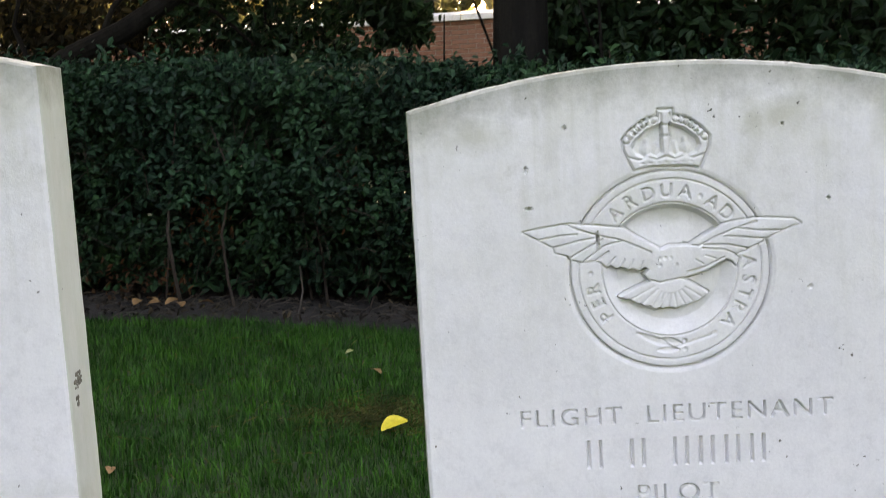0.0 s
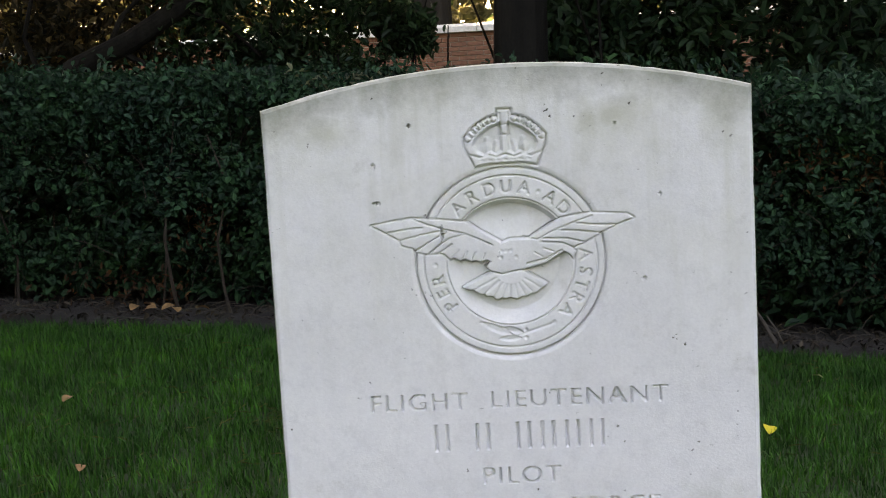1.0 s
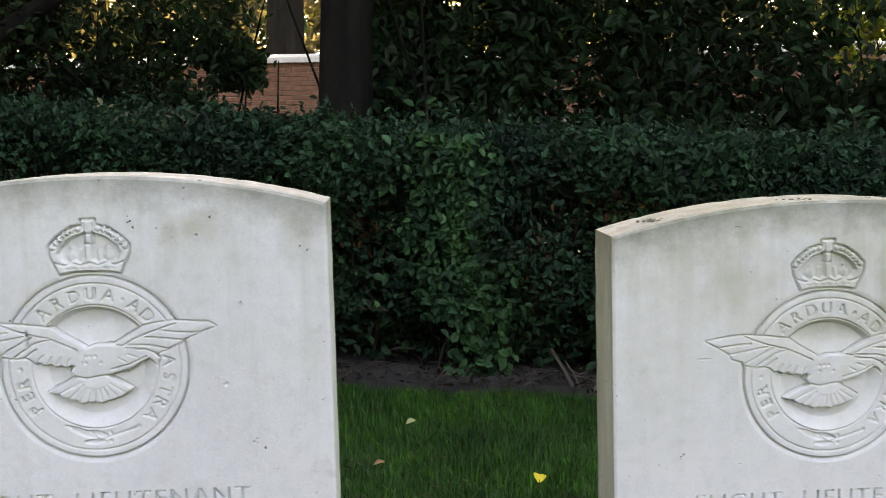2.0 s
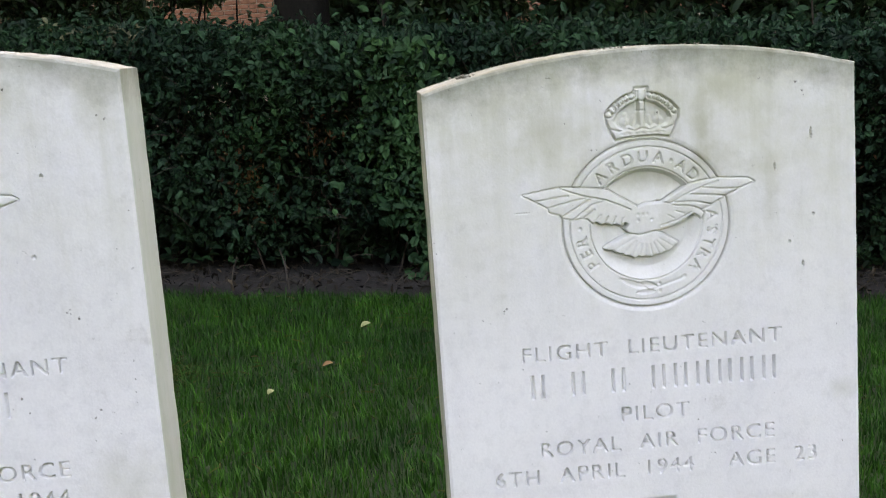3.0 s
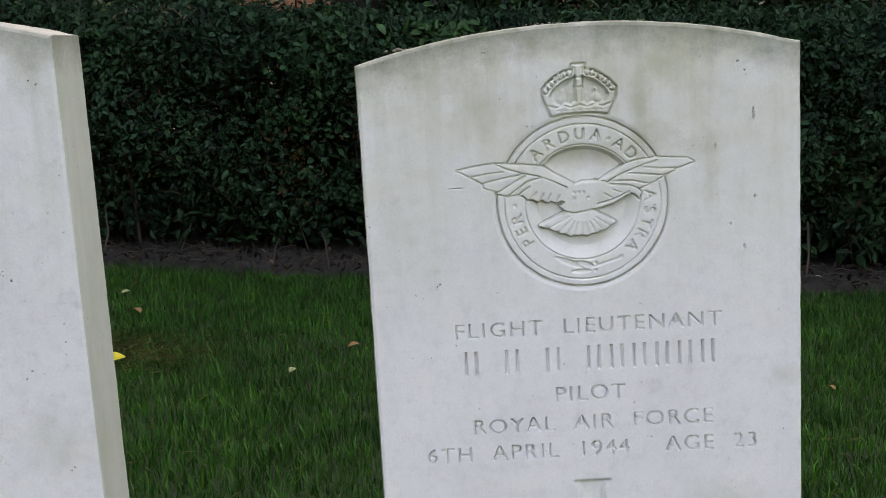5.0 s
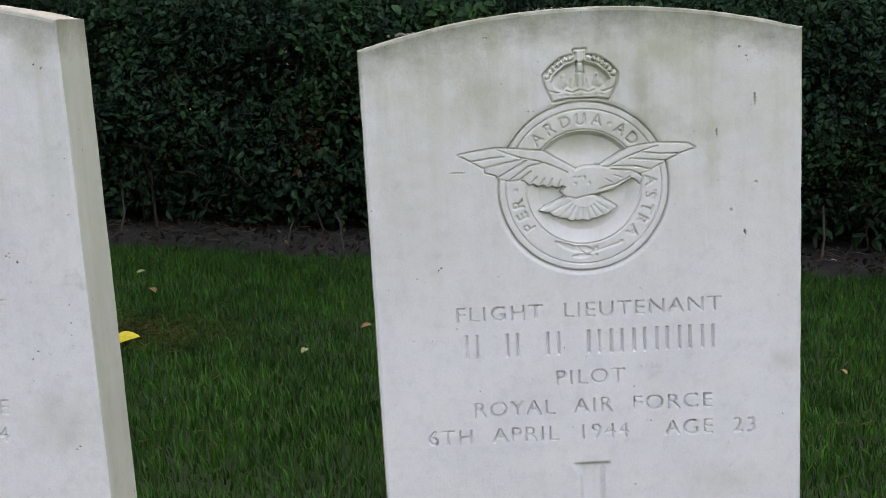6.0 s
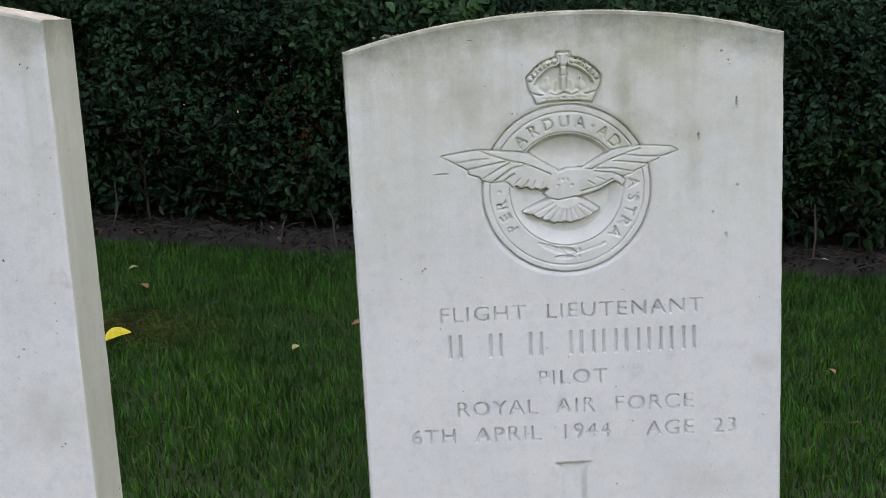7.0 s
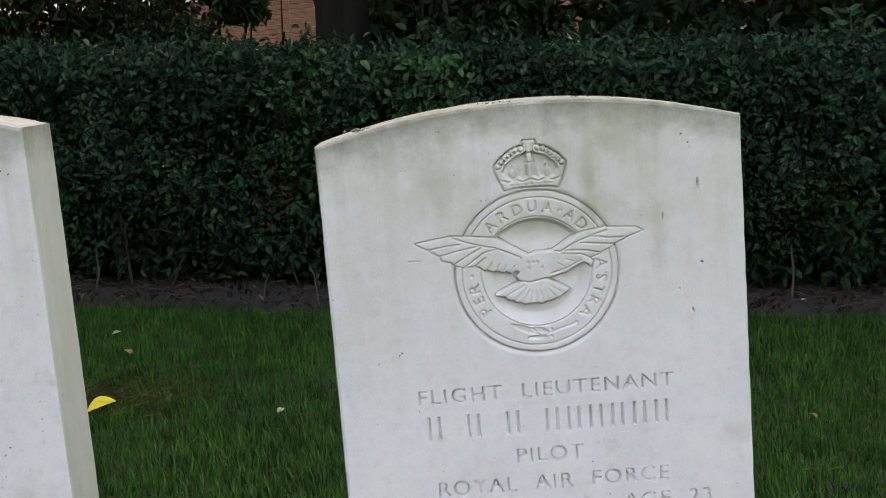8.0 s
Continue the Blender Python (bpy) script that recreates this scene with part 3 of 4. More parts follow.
def headstone(at, yaw, mat, label, lines=(), bars=(), carved=True, cross=None, pits=()):
    """Upright war-grave headstone. at: base of the front face's middle. lines: (text, u0, u1, z0, z1)."""
    stone = new("headstone")
    stone.matrix_world = pose(*at, 0, 0, yaw)
    tagged(stone, label, "headstone", "headstones in a row")
    holes = []
    if carved:
        holes.append(BADGE)
        P, Q = patch_grid(*BADGE, 0.0005)
        patch_object("badge", P, Q, badge_heights(P, Q, pits), mat, stone, "carved ringed badge with crown and wings")
    for text, u0, u1, z0, z1 in lines:
        box = (round(u0 - 0.004, 4), round(u1 + 0.004, 4), round(z0 - 0.003, 4), round(z1 + 0.003, 4))
        holes.append(box)
        P, Q = patch_grid(*box, 0.00042)
        patch_object("inscription", P, Q, line_heights(P, Q, text_tris(text, u0, u1, z0, z1)), mat, stone, "line of letters cut into the stone")
    for u0, u1, z0, z1, widths in bars:
        box = (round(u0 - 0.004, 4), round(u1 + 0.004, 4), round(z0 - 0.003, 4), round(z1 + 0.003, 4))
        holes.append(box)
        P, Q = patch_grid(*box, 0.0005)
        H = np.zeros(P.shape)
        for b0, b1 in widths:
            H -= 0.0045 * step(np.maximum(np.abs(P - (b0 + b1) / 2) - (b1 - b0) / 2, np.abs(Q - (z0 + z1) / 2) - (z1 - z0) / 2), 0.0014)
        patch_object("inscription", P, Q, H, mat, stone, "row of plain cut bars")
    for u, z, ru, rz, deep in pits:
        if in_badge(u, z):
            continue
        box = (round(u - ru - 0.003, 4), round(u + ru + 0.003, 4), round(z - rz - 0.003, 4), round(z + rz + 0.003, 4))
        holes.append(box)
        P, Q = patch_grid(*box, 0.00045)
        ragged = 0.35 * np.sin(P * 2900 + z * 70) * np.cos(Q * 2300 + u * 90)
        patch_object("chip", P, Q, -0.001 * deep * step(np.hypot((P - u) / ru, (Q - z) / rz) - 1 + ragged, 0.6), mat, stone, "small weathered chip")
    if cross is not None:
        box = (-0.07, 0.07, 0.092, 0.41)
        holes.append(box)
        P, Q = patch_grid(*box, 0.0015)
        patch_object("cross", P, Q, cross_heights(P, Q, cross), mat, stone, "broad sunk cross")
    slab_object(stone, mat, holes)
    return stone


def letter_bars(u0, u1, counts, gap):
    """Upright bars in groups, as wide as the letters they stand for."""
    total = sum(counts) + gap * (len(counts) - 1)
    w = (u1 - u0) / total
    out, x = [], u0
    for c in counts:
        for _ in range(c):
            out.append((x + 0.20 * w, x + 0.29 * w))
            out.append((x + 0.66 * w, x + 0.75 * w))
            x += w
        x += gap * w
    return out


# ---------------------------------------------------------------- ground
def ground_sheet():
    near = np.linspace(-6, 6, 97)
    far = np.array([8, 12, 20, 40, 90, 250, 700, 2000])
    ax = np.concatenate([-far[::-1], near, far])
    X, Y = np.meshgrid(ax, ax + 1.5)
    Z = ground_z(X, Y)
    local = np.clip(1 - np.hypot(X, Y) / 9, 0, 1)
    Z = Z + local * 0.006 * np.sin(X * 5.1 + 1.3) * np.cos(Y * 4.3)
    v = np.stack([X, Y, Z], -1).reshape(-1, 3)
    c = len(ax)
    k = (np.arange(c - 1)[:, None] * c + np.arange(c - 1)[None]).ravel()
    f = np.stack([k, k + 1, k + c + 1, k + c], 1)
    ob = mesh_object("ground", v, f, TURF, None, True)
    return tagged(ob, "dark lawn soil under short green grass", "ground", kind="structure")


def lawn_edge(x):
    """Where the mown grass ends and the bare bed of the hedge begins."""
    x = np.asarray(x)
    return 3.41 - 0.112 * x + 0.035 * np.sin(x * 3.1 + 0.5) + 0.02 * np.sin(x * 9.7)


ground_sheet()
xs = np.linspace(-6, 6, 241)
rows_ = 26
bed_v, bed_f = [], []
for x in xs:
    e = float(lawn_edge(x))
    for j in range(rows_):
        y = e - 0.02 + j * 1.6 / (rows_ - 1)
        lump = 0.0 if j == 0 else 0.018 * noise.noise((x * 5, y * 5, 0)) + 0.012 * noise.noise((x * 17, y * 17, 3)) + 0.02
        bed_v.append((float(x), y, float(ground_z(x, y)) + (-0.02 if j == 0 else lump + 0.01)))
for i in range(len(xs) - 1):
    for j in range(rows_ - 1):
        a = i * rows_ + j
        bed_f.append((a, a + rows_, a + rows_ + 1, a + 1))
tagged(mesh_object("soil_bed", bed_v, bed_f, SOIL, None, True), "bare dark soil with dry litter under the hedge", "soil", kind="structure")

# ---------------------------------------------------------------- headstones
top_stone = headstone((0, 0, 0), 0, STONE_B, "white limestone headstone, olive algae near the curved top, standing in grass",
          [("FLIGHT  LIEUTENANT", -0.117, 0.119, 0.541, 0.5548), ("PILOT", -0.030, 0.032, 0.4785, 0.4925),
           ("ROYAL  AIR  FORCE", -0.105, 0.110, 0.4515, 0.4655), ("6TH  APRIL  1944    AGE  23", -0.148, 0.149, 0.4262, 0.4405)],
          [(-0.114, 0.117, 0.5075, 0.5285, letter_bars(-0.114, 0.117, (1, 1, 1, 6), 0.8))], cross=0.0,
          pits=((0.149, 0.727, 0.0009, 0.0045, 4), (0.109, 0.708, 0.0035, 0.0012, 4), (0.116, 0.700, 0.0008, 0.003, 3), (0.128, 0.632, 0.001, 0.0012, 4), (0.150, 0.655, 0.001, 0.001, 4), (0.140, 0.611, 0.001, 0.002, 4), (-0.110, 0.676, 0.006, 0.0006, 1.5)))
headstone((-0.6198, -0.0461, 0.0395), 0.11, STONE_A, "clean white limestone headstone with small dark pits, standing in grass",
          [("FLIGHT  LIEUTENANT", -0.117, 0.119, 0.541, 0.5548), ("PILOT", -0.030, 0.032, 0.4785, 0.4925),
           ("ROYAL  AIR  FORCE", -0.105, 0.110, 0.4515, 0.4655), ("30TH  MARCH  1944", -0.105, 0.107, 0.4262, 0.4405)],
          [(-0.071, 0.072, 0.5075, 0.5285, letter_bars(-0.071, 0.072, (1, 1, 4), 0.7))], cross=0.0,
          pits=((-0.103, 0.709, 0.0024, 0.0012, 5), (-0.104, 0.738, 0.0012, 0.0022, 4), (-0.053, 0.682, 0.0011, 0.006, 6), (-0.074, 0.768, 0.0012, 0.0015, 4), (0.118, 0.706, 0.0012, 0.0012, 4), (0.104, 0.640, 0.002, 0.0015, 3), (0.085, 0.762, 0.0008, 0.0012, 4)))
side_stone = headstone((-1.2647, -0.0865, 0.0888), 6.6, STONE_A, "white limestone headstone with a chipped stained edge, standing in grass", carved=False)




def clump(name, parent, place, size, count, mat, flat, rng, label):
    """A small uneven patch of crust or moss made of little lumps."""
    bm = bmesh.new()
    for i in range(count):
        p = Vector(place) + Vector([rng.normal(0, s_) for s_ in size])
        m = Matrix.Translation(p) @ Matrix.Diagonal((*flat, 1)) @ Matrix.Rotation(rng.uniform(0, 6), 4, "X")
        bmesh.ops.create_icosphere(bm, subdivisions=1, radius=rng.uniform(0.5, 1.2), matrix=m)
    return part(name, bm, mat, parent, label)


crust = np.random.default_rng(41)
LICHEN = rough_stuff("dark_lichen", [(0.3, (0.09, 0.09, 0.065)), (0.7, (0.24, 0.235, 0.19))], 120, 300, 1)
clump("lichen", side_stone, (W, 0.030, 0.545), (0.0003, 0.006, 0.003), 26, LICHEN, (0.0008, 0.0035, 0.0018), crust, "dark dry lichen crust on the edge")
clump("lichen", side_stone, (W, 0.024, 0.528), (0.0003, 0.003, 0.003), 9, LICHEN, (0.0008, 0.002, 0.002), crust, "dark dry lichen crust on the edge")
clump("moss", top_stone, (-0.150, 0.020, float(arc_z(0.150)) + 0.001), (0.004, 0.005, 0.0006), 16, LICHEN, (0.0022, 0.0022, 0.0016), crust, "small dark moss tuft on the top")
clump("moss", top_stone, (-0.030, 0.012, float(arc_z(0.030)) + 0.0005), (0.010, 0.004, 0.0004), 10, LICHEN, (0.0014, 0.0014, 0.0009), crust, "small dark moss tuft on the top")
clump("moss", top_stone, (0.055, 0.030, float(arc_z(0.055)) + 0.0005), (0.016, 0.008, 0.0004), 10, LICHEN, (0.0012, 0.0012, 0.0008), crust, "small dark moss tuft on the top")

# ---------------------------------------------------------------- grass
def worn_patch(x, y):
    """A thin, dry place in the lawn."""
    d = ((np.asarray(x) + 1.03) / 0.20) ** 2 + ((np.asarray(y) - 2.14) / 0.15) ** 2
    return np.clip(1.25 - d, 0, 1)


def grass_field():
    rng = np.random.default_rng(3)
    n = 228000
    x = rng.uniform(-2.9, 2.0, n)
    y = rng.uniform(-1.2, 3.7, n)
    side = 0.75 + 0.52 * (y + 1.3) - np.abs(x + 0.35)           # the lawn thins out softly
    keep = (rng.random(n) < np.clip(0.6 + side / 1.0, 0, 1)) & (rng.random(n) < np.clip((y + 1.3) / 1.1, 0, 1))
    wide = 62000                                    # thinner cover round about
    x = np.concatenate([x[keep], rng.uniform(-5.5, 4.5, wide)])
    y = np.concatenate([y[keep], rng.uniform(-4.0, 3.7, wide)])
    keep = y < lawn_edge(x) + rng.normal(0, 0.03, len(x))
    x, y = x[keep], y[keep]
    keep = rng.random(len(x)) > 0.6 * worn_patch(x, y)
    x, y = x[keep], y[keep]
    n = len(x)
    clump = np.array([noise.noise((a * 6, b * 6, 1.0)) for a, b in zip(x, y)])
    h = 0.036 * (1 + 0.45 * clump) * rng.uniform(0.5, 1.4, n)
    w = rng.uniform(0.0011, 0.0023, n)
    ang = rng.uniform(0, 2 * math.pi, n)
    lean = rng.uniform(0.1, 0.8, n)
    d = np.stack([np.cos(ang), np.sin(ang)], 1)
    s = np.stack([-d[:, 1], d[:, 0]], 1)
    z = ground_z(x, y)
    base = np.stack([x, y], 1)
    pts = []
    for f, wf in ((0, 1.0), (0.55, 0.8)):
        c = base + d * (h * lean * f ** 2)[:, None]
        zz = z - 0.004 + h * f
        for sg in (-1, 1):
            pts.append(np.concatenate([c + s * (w * wf * sg)[:, None], zz[:, None]], 1))
    tip = base + d * (h * lean)[:, None]
    pts.append(np.concatenate([tip, (z + h * (1 - 0.25 * lean))[:, None]], 1))
    v = np.stack(pts, 1).reshape(-1, 3)
    k = np.arange(n) * 5
    q = np.stack([k, k + 1, k + 3, k + 2], 1).tolist()
    t = np.stack([k + 2, k + 3, k + 4], 1).tolist()
    return tagged(mesh_object("grass", v.tolist(), q + t, GRASS), "short green lawn grass with a few dry blades", "grass", kind="stuff")


grass_field()


def dry_blades():
    g = np.random.default_rng(77)
    n = 2600
    x, y = g.normal(-1.03, 0.13, n), g.normal(2.14, 0.10, n)
    stray = g.random(n) < 0.25
    x, y = np.where(stray, g.uniform(-1.9, 1.2, n), x), np.where(stray, g.uniform(0.9, 3.3, n), y)
    z = ground_z(x, y) + np.where(stray, 0.026, 0.011) + g.uniform(0, 0.012, n)
    ang = g.uniform(0, 2 * math.pi, n)
    along = np.stack([np.cos(ang), np.sin(ang), g.uniform(-0.1, 0.5, n)], 1)
    length = g.uniform(0.02, 0.05, n)
    v, f = leaf_arrays(np.stack([x, y, z], 1), along, np.tile([[0, 0.1, 1.0]], (n, 1)) + g.normal(0, 0.3, (n, 3)), length, g.uniform(0.002, 0.004, n))
    tagged(mesh_object("dry_grass", v, f, DRY_GRASS), "dry straw-coloured blades in a worn patch of lawn", "grass", kind="stuff")


dry_blades()


# ---------------------------------------------------------------- hedge
def hedge_front(x):
    return 3.70 - 0.112 * np.asarray(x)


def build_hedge():
    rng = np.random.default_rng(11)
    hedge = new("hedge")
    tagged(hedge, "clipped dark green hedge with bare stems at its foot", "hedge")
    x0, x1, depth = -5.5, 4.5, 1.0
    n = 96000
    x = rng.uniform(x0, x1, n)
    u = rng.random(n)
    lump = np.array([noise.noise((a * 2.2, b * 3.0, 5.0)) + 0.8 * noise.noise((a * 6.5, b * 7.0, 2.0)) for a, b in zip(x, u)])
    front = rng.random(n) < 0.66
    bottom = 0.07 + np.array([0.15 * noise.noise((a * 3.1, 2.0, 0.0)) + 0.08 * noise.noise((a * 11, 4.0, 0.0)) for a in x])
    top = 1.03 + 0.045 * np.array([noise.noise((a * 2.0, 9.0, 0.0)) for a in x])
    skin = np.abs(rng.normal(0, 0.11, n)) - 0.04 - 0.05 * (rng.random(n) < 0.06)
    inset = np.where(u < 0.4, 0.24 * ((0.4 - u) / 0.4) ** 1.3, 0.0)
    yf = hedge_front(x)
    y = np.where(front, yf + skin + inset + 0.09 * lump, yf + rng.uniform(0, depth, n))
    h = np.where(front, bottom + (top - bottom) * u, top - skin)
    round_ = front & (u > 0.92)
    y = np.where(round_, y + (u - 0.92) * 0.6, y)
    z = ground_z(x, y) + h
    centre = np.stack([x, y, z], 1)
    out = np.where(front[:, None], np.array([[0, -1.0, 0.35]]), np.array([[0, -0.2, 1.0]]))
    hole = np.array([0.8 * noise.noise((a * 3.2, c * 3.6, 7.0)) + 0.35 * noise.noise((a * 9.0, c * 9.0, 1.0)) for a, c in zip(x, h)])
    keep = ~(front & (hole > 0.20) & (rng.random(n) < 0.85)) & ~(front & (rng.random(n) > 0.25 + u * 4))
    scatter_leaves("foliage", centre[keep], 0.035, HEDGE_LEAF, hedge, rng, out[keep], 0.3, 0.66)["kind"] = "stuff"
    # sprigs that the shears missed
    ns = 1500
    root = np.repeat(rng.uniform(x0, x1, ns // 6), 6)
    rise = np.tile(np.linspace(0, 1, 6), ns // 6) * np.repeat(rng.uniform(0.03, 0.12, ns // 6), 6)
    ys = hedge_front(root) + np.repeat(rng.uniform(0.02, 0.5, ns // 6), 6)
    sp = np.stack([root + rng.normal(0, 0.012, len(root)), ys + rng.normal(0, 0.012, len(root)), ground_z(root, ys) + 1.03 + rise], 1)
    scatter_leaves("sprig_growth", sp, 0.04, HEDGE_LEAF, hedge, rng, None, -0.6, 0.5)["kind"] = "stuff"
    # a lighter, younger plant in the row
    npl = 1500
    xp = np.concatenate([rng.normal(-0.10, 0.10, npl * 2 // 3), rng.normal(0.02, 0.06, npl // 3)])
    hp = np.concatenate([rng.uniform(0.25, 1.0, npl * 2 // 3), rng.uniform(0.02, 0.5, npl // 3)])
    yp = hedge_front(xp) - 0.03 + np.abs(rng.normal(0, 0.06, len(xp)))
    tagged(scatter_leaves("young_growth", np.stack([xp, yp, ground_z(xp, yp) + hp], 1), 0.05, PALE_HEDGE_LEAF, hedge, rng, np.tile([[0, -1.0, 0.4]], (len(xp), 1)), 0.3, 0.65), "lighter green young leaves")["kind"] = "stuff"
    # dead brown leaves in thin places of the face, and a bleached tuft on the top
    dead = [(0.25, 0.48, 0.045, 0.075, 130), (0.80, 0.68, 0.09, 0.06, 170), (0.55, 0.72, 0.10, 0.05, 60), (-0.75, 0.45, 0.07, 0.09, 110), (-1.95, 0.40, 0.06, 0.07, 90), (-0.45, 0.62, 0.05, 0.06, 50),
            (-2.3, 0.13, 0.16, 0.05, 120), (0.9, 0.30, 0.10, 0.10, 80), (-1.35, 0.55, 0.06, 0.10, 70), (1.45, 0.55, 0.10, 0.12, 80)]
    xd = np.concatenate([rng.normal(a, sa, k) for a, h_, sa, sh, k in dead])
    hd = np.concatenate([rng.normal(h_, sh, k) for a, h_, sa, sh, k in dead])
    yd = hedge_front(xd) + np.abs(rng.normal(0.02, 0.05, len(xd)))
    tagged(scatter_leaves("dead_growth", np.stack([xd, yd, ground_z(xd, yd) + np.maximum(hd, 0.05)], 1), 0.034, DEAD_LEAF, hedge, rng, None, 0.6, 0.45), "withered brown leaves")["kind"] = "stuff"
    xb = np.concatenate([rng.normal(-1.22, 0.06, 70), rng.normal(-1.35, 0.12, 25)])
    yb = hedge_front(xb) + rng.uniform(0.02, 0.25, len(xb))
    tagged(scatter_leaves("bleached_growth", np.stack([xb, yb, ground_z(xb, yb) + rng.normal(1.02, 0.03, len(xb))], 1), 0.045, BLEACHED_LEAF, hedge, rng, None, 0.1, 0.5), "bleached pale leaves on the clipped top")["kind"] = "stuff"
    # dim inner growth
    m = 50000
    xi = rng.uniform(x0, x1, m)
    yi = hedge_front(xi) + rng.uniform(0.12, 1.0, m)
    zi = ground_z(xi, yi) + rng.uniform(0.06, 0.98, m)
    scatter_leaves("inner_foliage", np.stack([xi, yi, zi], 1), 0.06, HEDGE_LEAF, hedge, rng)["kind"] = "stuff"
    bm = bmesh.new()
    for i in range(110):
        sx = rng.uniform(x0, x1)
        sy = float(hedge_front(sx)) + rng.uniform(0.05, 0.7)
        sz = float(ground_z(sx, sy))
        r = rng.uniform(0.003, 0.010)
        pts = [(sx, sy, sz - 0.03)]
        for k in range(4):
            px, py, pz = pts[-1]
            pts.append((px + rng.normal(0, 0.05), py + rng.normal(0, 0.05), pz + rng.uniform(0.16, 0.28)))
        tube(bm, pts, [r * (1 - 0.15 * k) for k in range(5)], 5)
    part("stem_growth", bm, TWIG, hedge, "thin bare brown stems")["kind"] = "stuff"
    bm = bmesh.new()
    for i in range(900):
        sx = rng.uniform(x0, x1)
        sy = float(hedge_front(sx)) + rng.uniform(-0.02, 0.3)
        sz = float(ground_z(sx, sy)) + rng.uniform(0.1, 0.95)
        d = Vector((rng.normal(0, 1), rng.normal(-0.3, 0.6), rng.normal(0.6, 0.7))).normalized() * rng.uniform(0.08, 0.22)
        p = Vector((sx, sy, sz))
        tube(bm, [p, p + d * 0.5 + Vector((0, 0, 0.01)), p + d], [0.0022, 0.0018, 0.001], 3)
    part("twig_growth", bm, TWIG, hedge, "fine dry twigs")["kind"] = "stuff"
    return hedge


hedge_thing = build_hedge()


def pale_stem(points, radius):
    bm = bmesh.new()
    tube(bm, points, [radius * (1 - 0.2 * i) for i in range(len(points))], 6)
    part("bare_stem", bm, TWIG_PALE, hedge_thing, "pale dry bare stem")


for sx, sy, pts, r in ((0.36, 3.47, ((0, 0, 0), (-0.03, 0.05, 0.07), (-0.075, 0.10, 0.15)), 0.010), (0.385, 3.47, ((0, 0, 0), (-0.02, 0.03, 0.06), (-0.05, 0.06, 0.11)), 0.005),
                       (-0.60, 3.52, ((0, 0, 0), (-0.012, 0.04, 0.11), (-0.03, 0.07, 0.15)), 0.004), (-0.83, 3.56, ((0, 0, 0), (0.015, 0.03, 0.08), (0.03, 0.05, 0.11)), 0.004),
                       (-0.50, 3.56, ((0, 0, 0), (-0.06, 0.0, 0.02), (-0.14, 0.02, 0.03)), 0.004), (1.25, 3.42, ((0, 0, 0), (0.03, 0.05, 0.10), (0.04, 0.1, 0.22)), 0.006),
                       (-1.55, 3.72, ((0, 0, 0), (0.02, 0.05, 0.10), (0.01, 0.08, 0.20)), 0.005)):
    z0 = float(ground_z(sx, sy)) + 0.02
    pale_stem([(sx + a, sy + b, z0 + c) for a, b, c in pts], r)


# ---------------------------------------------------------------- wall beyond the hedge
WALL_Y, WALL_TOP = 15.0, 1.87
wall = new("wall_garden")
tagged(wall, "old red brick garden wall with a pale coping", "wall", kind="structure")


def box_bm(x0, x1, y0, y1, z0, z1, bev=0.0):
    bm = bmesh.new()
    bmesh.ops.create_cube(bm, size=1)
    bmesh.ops.transform(bm, matrix=Matrix.Translation(((x0 + x1) / 2, (y0 + y1) / 2, (z0 + z1) / 2)) @ Matrix.Diagonal((x1 - x0, y1 - y0, z1 - z0, 1)), verts=bm.verts)
    if bev:
        bmesh.ops.bevel(bm, geom=bm.edges[:], offset=bev, segments=1, affect="EDGES")
    return bm


part("wall_core", box_bm(-20, 18, WALL_Y + 0.012, WALL_Y + 0.22, -1.2, WALL_TOP), MORTAR, wall)
for i in range(38):
    cx = -20 + i * 1.0
    lip = WALL_TOP + 0.075 + 0.004 * (i % 3)
    profile = [(-0.06, WALL_TOP), (-0.06, lip), (0.11, lip + 0.05), (0.28, lip), (0.28, WALL_TOP)]
    bm = bmesh.new()
    ends = [[bm.verts.new((x, WALL_Y + a, b)) for a, b in profile] for x in (cx + 0.003, cx + 0.997)]
    bm.faces.new(ends[0])
    bm.faces.new(ends[1][::-1])
    for k in range(5):
        bm.faces.new((ends[0][k], ends[1][k], ends[1][(k + 1) % 5], ends[0][(k + 1) % 5]))
    bmesh.ops.recalc_face_normals(bm, faces=bm.faces)
    bmesh.ops.bevel(bm, geom=bm.edges[:], offset=0.005, segments=1, affect="EDGES")
    part("coping_stone", bm, COPING, wall)


